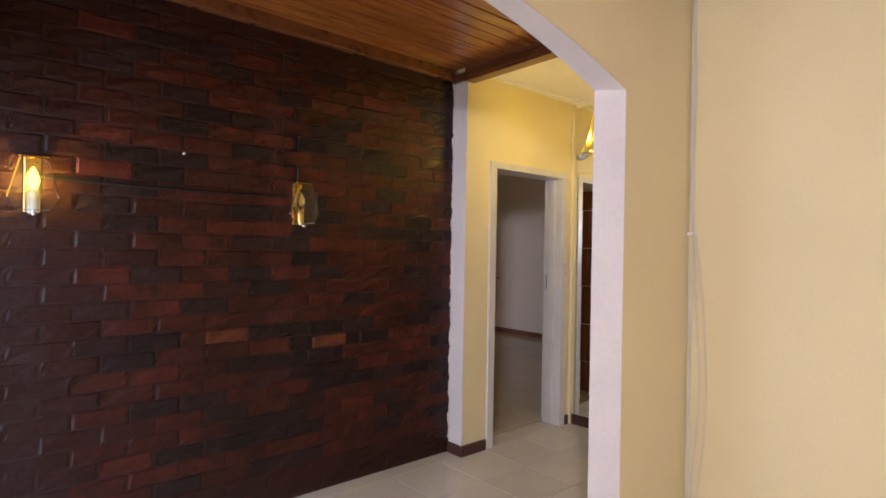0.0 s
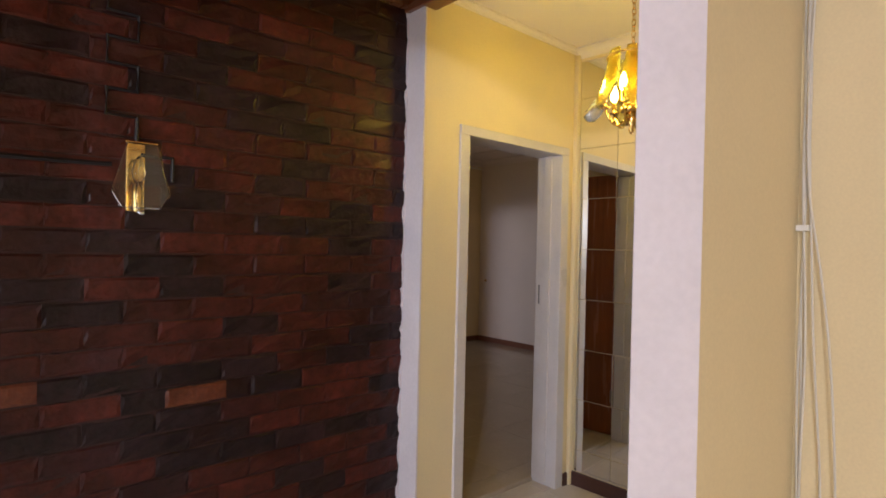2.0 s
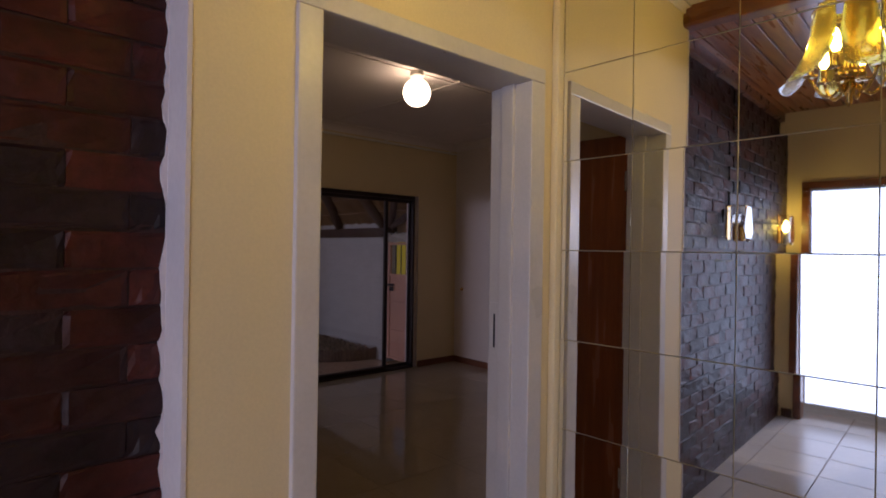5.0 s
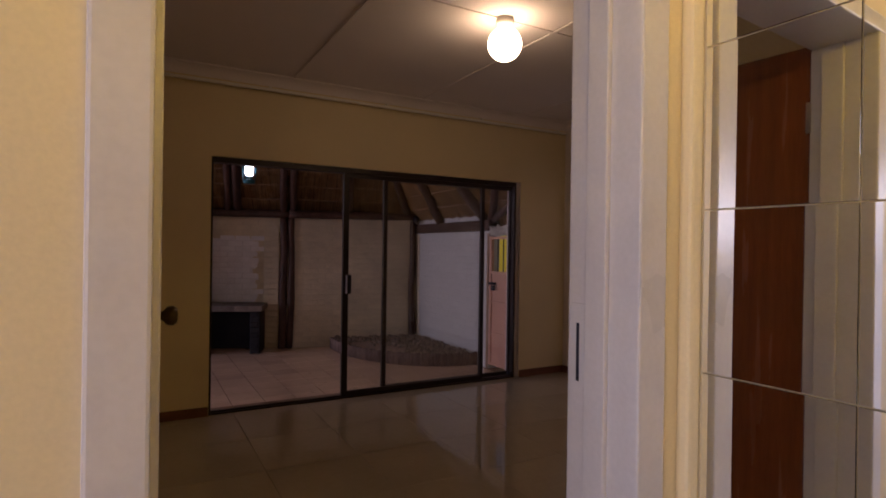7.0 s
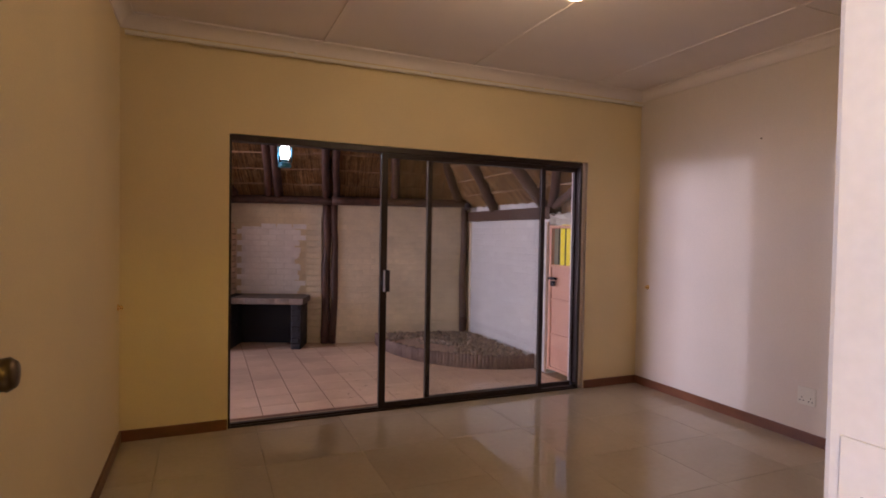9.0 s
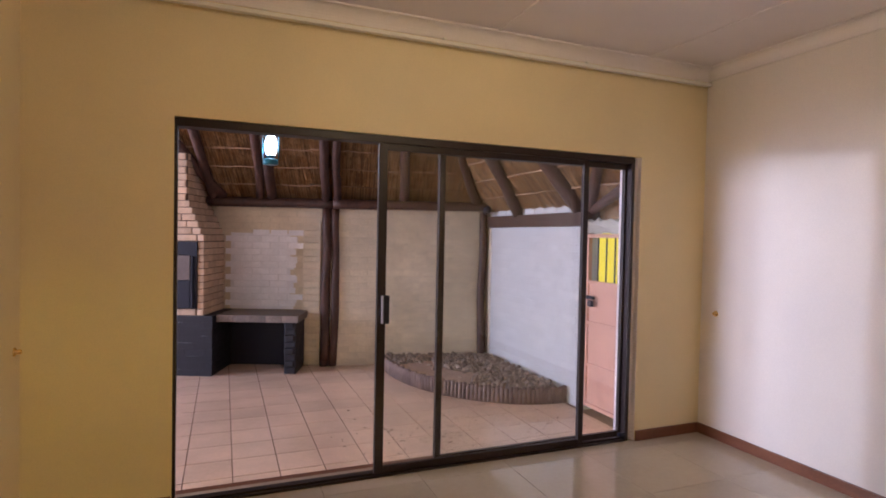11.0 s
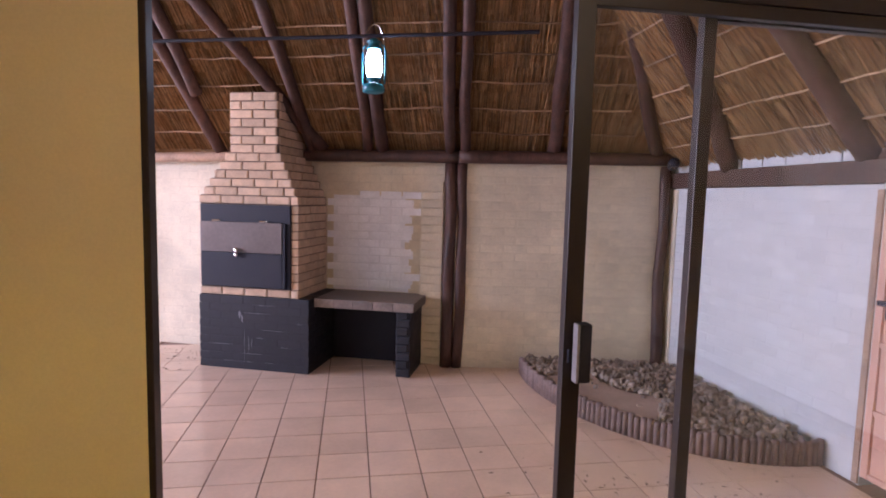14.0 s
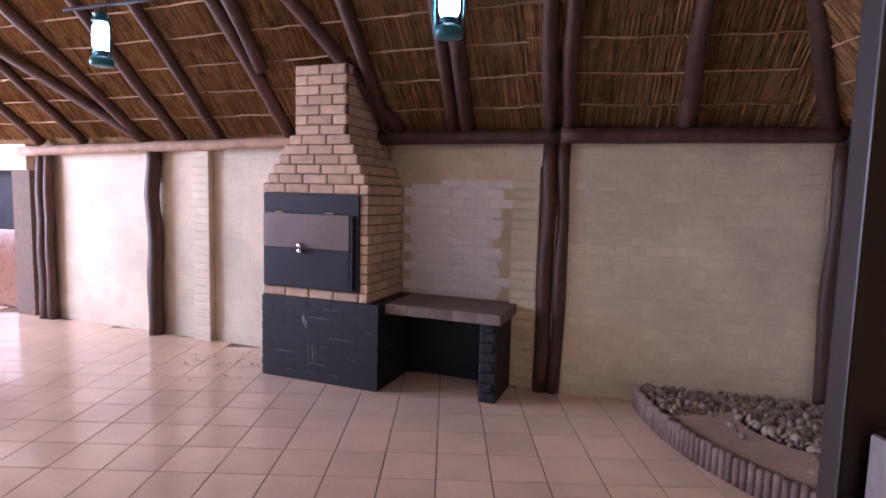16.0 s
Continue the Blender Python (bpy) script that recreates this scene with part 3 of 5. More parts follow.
sk.matrix_basis = MIR
skirting((FX - 0.001, 2.75), (FX + 0.015, 2.83), mt=HALL_SKIRT)

# ---------------------------------------------------------------- large structure: the thatched yard
LO, LANG = (5.08, 10.49, -0.19), -20.2
LM = pose(*LO, 0, 0, LANG)
LINV = LM.inverted()
RM = pose(5.03, 10.518, LO[2], 0, 0, -10.2)  # the wall turns a little at the double post
RINV = RM.inverted()
LZ = LO[2]
yard_floor = solid("floor_yard", box((-7, 6.95, -0.35), (7.35, 14.5, LZ - 0.008)), LAPA_GROUT, "terracotta tiled yard floor with brown joints", "floor")
solid("trim_threshold", box((SX0, ROOM_N + 0.02, -0.2), (SX1, ROOM_N + 0.26, -0.012), 0.004), SKIRT, "brown sill under the sliding door", "sill")
yard_wall = part("wall_yard", box((-6.3, 0.080, -0.1), (-0.02, 0.26, 2.02)), PAINTED_JOINT, m=LM)
tagged(yard_wall, "cream painted brick boundary wall, patched with white", "wall", kind="structure")
corner_wall = part("wall_corner", box((-0.06, 0.0015, -0.1), (2.2, 0.2, 2.02)), PAINTED_JOINT, m=RM)
tagged(corner_wall, "cream painted brick boundary wall behind the pebble bed", "wall", kind="structure")
SA = math.degrees(math.atan2(8.075 - 10.165, 7.0 - 6.985))
SLEN = math.hypot(8.075 - 10.165, 7.0 - 6.985)
SM = pose(6.985, 10.165, LZ, 0, 0, SA)
side_wall = part("wall_side", box((0, 0.0015, -0.1), (SLEN + 0.05, 0.16, 1.80)), WHITE_JOINT, m=SM)
tagged(side_wall, "white painted brick side wall beside the gate", "wall", kind="structure")

# ---------------------------------------------------------------- yard: roof, posts, walls
SMI = SM.inverted()


def roof_height(p):
    """Height of the thatch's underside, over the yard floor, at a place in the world."""
    q, s = LINV @ Vector((p[0], p[1], 0)), SMI @ Vector((p[0], p[1], 0))
    r = RINV @ Vector((p[0], p[1], 0))
    return min(max(2.15 - q.y, 2.15 - r.y) if q.x > 0 else 2.15 - q.y, 2.05 - s.y, 2.55 + (p[1] - 6.97))


def thatch_slope(name, frame_m, u0, u1, v_end, eave, which, seed):
    """One slope: rows of reeds under a backing sheet, the eave along local x, rising towards -y at 45 degrees."""
    rnd = random.Random(seed)
    verts, faces = [], []
    rows = int(v_end / 0.16)
    for r in range(rows):
        v0 = -0.16 * r
        x = u0
        while x < u1:
            x += rnd.uniform(0.007, 0.016)
            a = frame_m @ Vector((x, v0, 0))
            if which(a) > 0.02:
                continue
            ln = rnd.uniform(0.24, 0.36)
            lift = rnd.uniform(-0.006, 0.022)
            lean = rnd.uniform(-0.02, 0.02)
            w = rnd.uniform(0.003, 0.006)
            z = eave - v0
            top = Vector((x + lean, v0 - ln * 0.707, z + ln * 0.707 + 0.004))
            low = Vector((x, v0 + 0.02, z - 0.022 - lift))
            d = Vector((w, 0, 0))
            k = Vector((0, -0.006, -0.006))
            base = len(verts)
            verts += [low - d, low + d, low + k, top - d, top + d, top + k]
            faces += [(base, base + 2, base + 5, base + 3), (base + 2, base + 1, base + 4, base + 5), (base, base + 1, base + 2)]
    me = bpy.data.meshes.new(name)
    me.from_pydata(verts, [], faces)
    me.materials.append(REED)
    return me


roof = thing("thatched_roof", "reed thatch roof on dark gum poles, laced with split laths", "roof", kind="structure")


def over(h, a):
    return h - roof_height(a)


def main_over(a):
    q = LINV @ Vector((a.x, a.y, 0))
    return over(2.15 - q.y, a) if q.x < 0.03 else 1.0


def turned_over(a):
    q = LINV @ Vector((a.x, a.y, 0))
    return over(2.15 - (RINV @ Vector((a.x, a.y, 0))).y, a) if q.x > -0.03 else 1.0


def side_over(a):
    return over(2.05 - (SMI @ Vector((a.x, a.y, 0))).y, a)


for nm, fm, a, b, ev, test in (("reeds", LM, -6.9, 0.2, 2.15, main_over), ("reeds", RM, -0.8, 2.3, 2.15, turned_over), ("reeds", SM, -0.4, 3.2, 2.05, side_over)):
    ob = new(nm, thatch_slope(nm, fm, a, b, 3.2, ev, test, 5))
    ob.parent, ob.matrix_basis = roof, fm
    ob["kind"] = "stuff"
# closing sheet of the thatch, over a square grid
gv, gf, nx, ny = [], [], 90, 60
for j in range(ny + 1):
    for i in range(nx + 1):
        px, py = -5.5 + 13.0 * i / nx, 6.9 + 8.1 * j / ny
        gv.append((px, py, LZ + min(roof_height((px, py)), 4.6) + 0.03))
for j in range(ny):
    for i in range(nx):
        k = j * (nx + 1) + i
        cx, cy = gv[k][0], gv[k][1]
        q, s = LINV @ Vector((cx, cy, 0)), SMI @ Vector((cx, cy, 0))
        if (q.y < 0.35 or (q.x > 0 and (RINV @ Vector((cx, cy, 0))).y < 0.25)) and s.y < 0.1 and q.x > -9.6:
            gf.append((k, k + 1, k + nx + 2, k + nx + 1))
gm = bpy.data.meshes.new("thatch")
gm.from_pydata(gv, [], gf)
gm.materials.append(REED)
sheet = new("thatch", gm)
sheet.parent = roof
mod = sheet.modifiers.new("thickness", "SOLIDIFY")
mod.thickness, mod.offset = 0.18, 1

# split laths
lath_me = {}


def lath(frame_m, u0, u1, v, eave, rnd, test):
    x = u0
    while x < u1:
        ln = rnd.uniform(0.5, 1.1)
        m0 = frame_m @ Vector((x + ln / 2, v, 0))
        if test(m0) < 0.03:
            key = rnd.randrange(5)
            if key not in lath_me:
                r2 = random.Random(key)
                pts = [Vector((t, r2.uniform(-0.012, 0.012), r2.uniform(-0.006, 0.006))) for t in (-0.55, -0.3, -0.1, 0.1, 0.3, 0.55)]
                lath_me[key] = mesh_of("lath", tube(pts, 0.0075, 5), LATH)
            piece("lath", lath_me[key], roof, frame_m @ pose(x + ln / 2, v + 0.022, eave - v - 0.05, 0, rnd.uniform(-1, 1), rnd.uniform(-1, 1)) @ Matrix.Diagonal((ln / 1.05, 1, 1, 1)))
        x += ln


rl = random.Random(8)
for r in range(1, 9):
    lath(LM, -6.6, 0.1, -0.19 * r + 0.02, 2.15, rl, main_over)
    lath(RM, -0.3, 2.2, -0.19 * r + 0.02, 2.15, rl, turned_over)
    lath(SM, -0.2, 2.1, -0.19 * r + 0.02, 2.05, rl, side_over)

for k, (u, run) in enumerate(((-6.07, -0.6), (-5.37, -0.6), (-4.45, -0.75), (-3.95, -0.15), (-3.43, 0.03), (-2.6, -0.1), (-1.57, 0.06), (-1.02, 0.4), (-0.86, 0.3), (-0.19, 0.28), (-0.05, 0.3))):
    r = (0.055, 0.05, 0.06)[k % 3]
    part("rafter", log((u, 0.02, 2.06), (u + run, -2.0, 4.06), r), POLE, roof, smooth=True, m=LM)
part("rafter", log((0.86, 0.02, 2.06), (0.62, -1.95, 4.03), 0.06), POLE, roof, smooth=True, m=RM)
part("rafter", log((1.86, 0.0, 2.06), (0.75, -1.75, 3.79), 0.06), POLE, roof, smooth=True, m=RM)
part("rafter", log((-1.46, -0.02, 2.12), (-2.42, -1.62, 3.72), 0.062), POLE, roof, smooth=True, m=LM)
part("rafter", log((-2.52, -0.52, 2.58), (-2.42, -2.0, 4.06), 0.055), POLE, roof, smooth=True, m=LM)
part("rafter", log((-4.38, 0.02, 2.04), (-6.3, -1.68, 3.66), 0.06), POLE, roof, smooth=True, m=LM)
for u, run in ((0.80, 0.95), (1.98, 0.15)):
    part("rafter", log((u, 0.03, 1.97), (u + run, -1.5, 3.45), 0.075), POLE, roof, smooth=True, m=SM)
for end in ((3.1, -0.53, 2.53), (3.1, -0.2, 2.2)):
    part("rafter", log((2.02, 0.08, 1.93), end, 0.05), POLE, roof, smooth=True, m=SM)
beam_d = part("wall_plate", log((-1.66, -0.03, 2.06), (-0.05, -0.03, 2.055), 0.062, 0.1), POLE, smooth=True, m=LM)
tagged(beam_d, "dark-stained round pole beam along the wall top", "beam", group="wall plates of the roof")
beam_r = part("wall_plate", log((-0.06, -0.07, 2.055), (1.97, -0.07, 2.07), 0.062, 0.1), POLE, smooth=True, m=RM)
tagged(beam_r, "dark-stained round pole beam above the pebble bed", "beam", group="wall plates of the roof")
beam_p = part("wall_plate", log((-6.4, -0.03, 1.965), (-2.1, -0.03, 2.04), 0.055, 0.1), POLE_PALE, smooth=True, m=LM)
tagged(beam_p, "pale weathered pole beam along the wall top", "beam", group="wall plates of the roof")
plank = part("wall_plate", box((-0.02, -0.03, 1.805), (SLEN + 0.08, 0.14, 1.945), 0.008), POLE, m=SM)
tagged(plank, "dark-stained plank on top of the white side wall", "beam", group="wall plates of the roof")


def post(u, v, r, lean=0.0, top=2.0, m=LM):
    ob = part("roof_post", log((u, v, 0), (u + lean, v, top), r, 0.14), POLE, smooth=True, m=m)
    return tagged(ob, "dark-stained round timber roof post against the wall", "post", group="posts of the thatched roof")


post(-0.18, 0.0, 0.06)
post(-0.07, 0.01, 0.054)
post(-4.35, 0.0, 0.08)
post(-6.10, 0.0, 0.07)
post(-5.97, 0.0, 0.055)
post(1.90, -0.05, 0.055, 0.02, m=RM)
end_door = thing("side_door", "brown wooden yard door with a dark window", "door", LM)
part("door_panel", box((-8.6, 0.22, 0), (-6.62, 0.26, 1.0), 0.006), DARKWOOD, end_door)
part("window_panel", box((-8.6, 0.22, 1.0), (-6.62, 0.25, 1.75), 0.006), CHAR, end_door, "dark window panel")
part("door_jamb", box((-6.62, 0.0, 0), (-6.302, 0.3, 1.75), 0.006), BUFF_MORTAR, end_door, "grey-brown door jamb")
part("lintel", box((-8.6, -0.03, 1.75), (-6.302, 0.3, 2.05), 0.006), PAINTED_BRICK, end_door, "cream plastered lintel")

# ---------------------------------------------------------------- yard: barbecue
BQ = thing("barbecue", "built-in buff brick barbecue on a black painted base", "barbecue", LM)
BH, BJ = 0.068, 0.010
B0, B1, BV = -2.479, -1.368, -0.59
core = part("base", box((B0 + 0.012, BV + 0.002, 0), (B1 - 0.004, 0.085, 0.70)), BLACK_JOINT, BQ, "black painted brick base")
U0, U1, UV = -2.475, -1.475, -0.575
upper = part("upper_body", box((U0 + 0.01, UV + 0.01, 0.70), (U1 - 0.01, 0.085, 1.565)), BUFF_MORTAR, BQ, "buff face brick upper body")
STEP = BH + BJ
hood_rows = []
left_o, right_o = [], []
for k in range(13):
    s = min(k, 6) / 6
    a, b = U0 + 0.33 * s, U1 - 0.20 * s
    z = 1.565 + k * STEP
    hood_rows.append((a, b, z))
    left_o += [(a + 0.01, z), (a + 0.01, z + STEP)]
    right_o += [(b - 0.01, z), (b - 0.01, z + STEP)]
hood = prism(right_o + left_o[::-1], UV + 0.01, 0.085, Matrix(((1, 0, 0, 0), (0, 0, 1, 0), (0, 1, 0, 0), (0, 0, 0, 1))))
bmesh.ops.remove_doubles(hood, verts=hood.verts, dist=1e-5)
bmesh.ops.recalc_face_normals(hood, faces=hood.faces)
hood = part("chimney", hood, BUFF_MORTAR, BQ, "stepped buff brick chimney")
fire = part("firebox_frame", box((-2.45, UV - 0.022, 0.785), (-1.545, UV + 0.2, 1.555), 0.004), BLACK_STEEL, BQ, "black steel firebox surround")
flap = part("firebox_door", box((-2.435, UV - 0.05, 1.115), (-1.615, UV - 0.024, 1.395), 0.004), GREY_STEEL, BQ, "smoked steel upper flap")
drawer = part("firebox_door", box((-2.435, UV - 0.047, 0.795), (-1.615, UV - 0.024, 1.112), 0.004), BLACK_STEEL, BQ, "black steel lower flap")
part("edge_strip", box((-1.612, UV - 0.045, 0.80), (-1.585, UV - 0.024, 1.39), 0.003), BLACK_STEEL, BQ)
for z in (1.095, 1.14):
    part("knob", lathe([(0.012, 0), (0.012, 0.012), (0.021, 0.018), (0.021, 0.03), (0.012, 0.036)], 14, pose(-2.06, UV - 0.048, z, 90)), CHROME, flap if z > 1.11 else drawer, "chrome knob", smooth=True)
for u in (-2.28, -1.80):
    part("hinge", tube(line((u - 0.04, UV - 0.035, 1.405), (u + 0.04, UV - 0.035, 1.405), 2), 0.008, 8), CHROME, flap)
# lime left along the joints of the black face, and a smear down its middle
rnd_lime = random.Random(41)


def streak(u, z, length, thick, upright=False):
    bm = bmesh.new()
    n = max(4, int(length / 0.012))
    lo, hi = [], []
    for i in range(n + 1):
        s = i / n
        w = thick * rnd_lime.uniform(0.15, 1.0) * (0.2 + math.sin(math.pi * s))
        j = rnd_lime.uniform(-1, 1) * thick * 0.7
        if upright:
            a, b = (u + j - w, z - length * s), (u + j + w, z - length * s)
        else:
            a, b = (u + length * s, z + j - w), (u + length * s, z + j + w)
        lo.append(bm.verts.new((a[0], BV - 0.0022, a[1])))
        hi.append(bm.verts.new((b[0], BV - 0.0022, b[1])))
    for i in range(n):
        bm.faces.new((lo[i], hi[i], hi[i + 1], lo[i + 1]))
    part("lime_mark", bm, LIME, core, "pale lime smear")


for k in range(1, 9):
    z = 0.003 + k * (BH + BJ) - BJ / 2
    for _ in range(3 if k < 4 or k == 7 else 1):
        ln = rnd_lime.uniform(0.06, 0.30)
        streak(rnd_lime.uniform(B0 + 0.03, B1 - ln - 0.03), z, ln, 0.0024)
for du, z, ln, th in ((0.0, 0.575, 0.10, 0.008), (0.025, 0.535, 0.09, 0.009), (-0.012, 0.56, 0.05, 0.006), (0.09, 0.32, 0.15, 0.004), (0.045, 0.40, 0.34, 0.002), (0.12, 0.30, 0.09, 0.003)):
    streak(B0 + 0.42 + du, z, ln, th, True)

# ---------------------------------------------------------------- yard: bench beside the barbecue
bench = thing("braai_bench", "slate-topped side counter on a black brick leg", "counter", LM)
top = part("worktop", box((B1 + 0.004, -0.48, 0.615), (-0.405, 0.085, 0.70), 0.006), SLATE, bench, "brown slate worktop")
for i in range(5):
    a = B1 + 0.01 + i * 0.191
    part("edge_tile", box((a, -0.490, 0.619), (a + 0.185, -0.481, 0.697), 0.003), SLATE, top)
part("back_panel", box((B1 + 0.004, 0.03, 0), (-0.45, 0.083, 0.613)), BLACK_STEEL, bench, "black painted wall face under the counter")
leg = part("leg", box((-0.573, -0.43, 0), (-0.443, 0.03, 0.614)), BLACK_JOINT, bench, "black painted brick leg")

# ---------------------------------------------------------------- yard: pilasters, planter, gate
for a, b, h in ((-3.82, -3.61, 2.02), (-0.47, -0.25, 1.82)):
    pil = thing("wall_pilaster", "cream painted brick pilaster on the wall", "pilaster", LM, kind="structure")
    part("core", box((a + 0.008, 0.01 if h > 2 else 0.03, 0), (b - 0.008, 0.085, h)), PAINTED_JOINT, pil)
    lay(pil, [((a + b) / 2, 0.004 + 0.082 * k + 0.036, b - a) for k in range(int((h - 0.03) / 0.082))], PAINTED_BRICK, 0.072, 0.03, pose(0, 0.012 if h > 2 else 0.03, 0), 0.0015)

PC, PA, PB = (6.93, 9.98), 1.35, 1.70


def rim(a, k=1.0):
    return Vector((PC[0] + PA * k * math.cos(a), PC[1] + PB * k * math.sin(a), LZ))


planter = thing("planter", "kerbed corner bed of fluted concrete edging filled with pebbles", "planter")
angles = [math.pi * (0.93 + 0.575 * i / 60) for i in range(61)]
rim_me = [mesh_of("edging_stake", lathe([(0.026, 0), (0.026, 0.14 + 0.008 * k), (0.022, 0.152 + 0.008 * k), (0.010, 0.158 + 0.008 * k)], 8), EDGING, True) for k in range(3)]
total = 0.0
prev, a, n = rim(math.pi * 0.935), math.pi * 0.935, 0
while a < math.pi * 1.51:
    a += 0.002
    p = rim(a)
    if (p - prev).length > 0.043:
        piece("edging_stake", rim_me[n % 3], planter, Matrix.Translation(p))
        prev, n = p, n + 1
soil_o = [tuple(rim(t, 0.985).xy) for t in angles] + [(6.975, 8.30), (6.965, 10.13), (5.66, 10.38)]
part("soil", prism(soil_o, LZ - 0.01, LZ + 0.10), SAND, planter, "brown earth fill")
slab_o = [tuple(rim(math.pi * (1.03 + 0.26 * i / 14), 0.94).xy) for i in range(15)] + [tuple(rim(math.pi * (1.29 - 0.26 * i / 14), 0.60 + 0.08 * math.sin(i / 14 * math.pi)).xy) for i in range(15)]
part("concrete_slab", prism(slab_o, LZ + 0.095, LZ + 0.135), SLAB, planter, "smooth brown concrete slab")
rp = random.Random(21)
pv, pf = [], []
ico = bmesh.new()
bmesh.ops.create_icosphere(ico, subdivisions=1, radius=1)
iv = [v.co.copy() for v in ico.verts]
iface = [[v.index for v in f.verts] for f in ico.faces]
ico.free()
made = 0
while made < 2300:
    ang, k = math.pi * rp.uniform(0.93, 1.5), math.sqrt(rp.uniform(0.0, 0.93))
    p = rim(ang, k)
    if (RINV @ p).y > -0.03 or (SMI @ p).y > -0.02:
        continue
    inside = math.pi * 1.04 < ang < math.pi * 1.28 and k > 0.63
    if inside and rp.random() < 0.985:
        continue
    r = rp.uniform(0.014, 0.034)
    m = pose(p.x, p.y, LZ + 0.105 + r * 0.5 + 0.035 * rp.random(), rp.uniform(0, 360), rp.uniform(0, 360), rp.uniform(0, 360)) @ Matrix.Diagonal((r * 1.3, r * rp.uniform(0.8, 1.1), r * rp.uniform(0.5, 0.8), 1))
    base = len(pv)
    pv += [m @ (c * rp.uniform(0.88, 1.12)) for c in iv]
    pf += [[base + i for i in f] for f in iface]
    made += 1
pm = bpy.data.meshes.new("pebbles")
pm.from_pydata(pv, [], pf)
pm.materials.append(STONE)
pm.polygons.foreach_set("use_smooth", [True] * len(pm.polygons))
peb = new("pebbles", pm)
tagged(peb, "loose brown river pebbles heaped in the corner bed", "pebbles", kind="stuff")

for k in range(5):
    c = Vector((5.75 + 0.18 * k, 9.95 - 0.05 * k, LZ + 0.15))
    d = Vector((rp.uniform(-1, 1), rp.uniform(-0.3, 0.3), rp.uniform(0.1, 0.35))) * 0.22
    tw = part("twig", tube([c - d * 0.5, c + Vector((0, 0.02, 0.03)), c + d], 0.005, 5, 0, 0.4), POLE_PALE)
    tagged(tw, "dry bare twig lying on the pebbles", "twig", group="twigs on the planter")

gate = thing("yard_gate", "salmon painted steel gate with barred upper opening", "gate", SM)
G0, G1 = SLEN + 0.05, SLEN + 0.98
for a, b in ((G0, G0 + 0.045), (G1 - 0.045, G1)):
    part("stile", box((a, 0.0, 0.05), (b, 0.045, 1.73), 0.004), GATE_PAINT, gate)
for z in (0.05, 0.44, 0.85, 1.24, 1.69):
    part("rail", box((G0 + 0.045, 0.003, z), (G1 - 0.045, 0.042, z + 0.035), 0.004), GATE_PAINT, gate)
for z0, z1 in ((0.085, 0.44), (0.475, 0.85), (0.885, 1.24)):
    part("panel", box((G0 + 0.045, 0.018, z0), (G1 - 0.045, 0.024, z1)), GATE_PAINT, gate)
for i in range(6):
    x = G0 + 0.045 + (i + 1) * 0.12
    part("bar", tube(line((x, 0.022, 1.27), (x, 0.022, 1.70), 2), 0.008, 8), BLACK_STEEL, gate)
part("padlock_hasp", box((G0 + 0.03, -0.03, 1.10), (G0 + 0.16, 0.0, 1.13), 0.004), BLACK_STEEL, gate)
part("padlock", box((G0 + 0.10, -0.045, 1.03), (G0 + 0.16, -0.015, 1.09), 0.006), BLACK_STEEL, gate)
gp = part("gate_post", box((SLEN + 0.005, -0.01, 0), (SLEN + 0.045, 0.12, 1.77), 0.004), POLE_PALE, m=SM)
tagged(gp, "weathered wooden gate post at the wall end", "post")
solid("wall_neighbour", box((8.9, 4.0, -0.4), (9.1, 14, 1.75)), YELLOW_WALL, "bright yellow plastered wall beyond the gate", "wall")
# ---------------------------------------------------------------- sliding door
slider = thing("sliding_door", "bronze aluminium sliding door standing half open", "sliding door")
FY0, FY1 = 6.778, 6.878
X0, X1, ZT = SX0 - 0.01, SX1 - 0.048, STOP - 0.002
part("frame_head", box((X0, FY0, ZT - 0.045), (X1, FY1, ZT), 0.003), ALU, slider)
part("frame_jamb", box((X0, FY0 - 0.01, 0), (X0 + 0.026, FY0 + 0.04, ZT - 0.045), 0.003), ALU, slider)
part("frame_jamb", box((X1 - 0.03, FY0, 0), (X1, FY1, ZT - 0.045), 0.003), ALU, slider)
part("bolt", lathe([(0.010, 0), (0.010, 0.05), (0.016, 0.052), (0.016, 0.066)], 10, pose(X1 - 0.02, FY0 - 0.001, 0.055, 0, -90)), BLACK_STEEL, slider, "small black foot bolt", smooth=True)
track = part("track", box((X0 + 0.028, FY0, -0.012), (X1 - 0.03, FY1, 0.012), 0.003), ALU, slider)
part("track_rib", box((X0 + 0.03, FY0 + 0.025, 0.012), (X1 - 0.05, FY0 + 0.031, 0.022)), ALU, track)


def sash(name, x0, x1, y, w0, w1, label):
    s = part(name, box((x0, y, 0.022), (x0 + w0, y + 0.034, ZT - 0.047), 0.003), ALU, slider, label)
    part("stile", box((x1 - w1, y, 0.022), (x1, y + 0.034, ZT - 0.047), 0.003), ALU, s)
    part("bottom_rail", box((x0 + w0, y + 0.002, 0.022), (x1 - w1, y + 0.032, 0.062), 0.003), ALU, s)
    part("top_rail", box((x0 + w0, y + 0.002, ZT - 0.085), (x1 - w1, y + 0.032, ZT - 0.047), 0.003), ALU, s)
    g = part("pane", box((x0 + w0 - 0.004, y + 0.014, 0.058), (x1 - w1 + 0.004, y + 0.019, ZT - 0.082)), CLEAR, s, "clear glass pane")
    g.visible_shadow = False
    return s


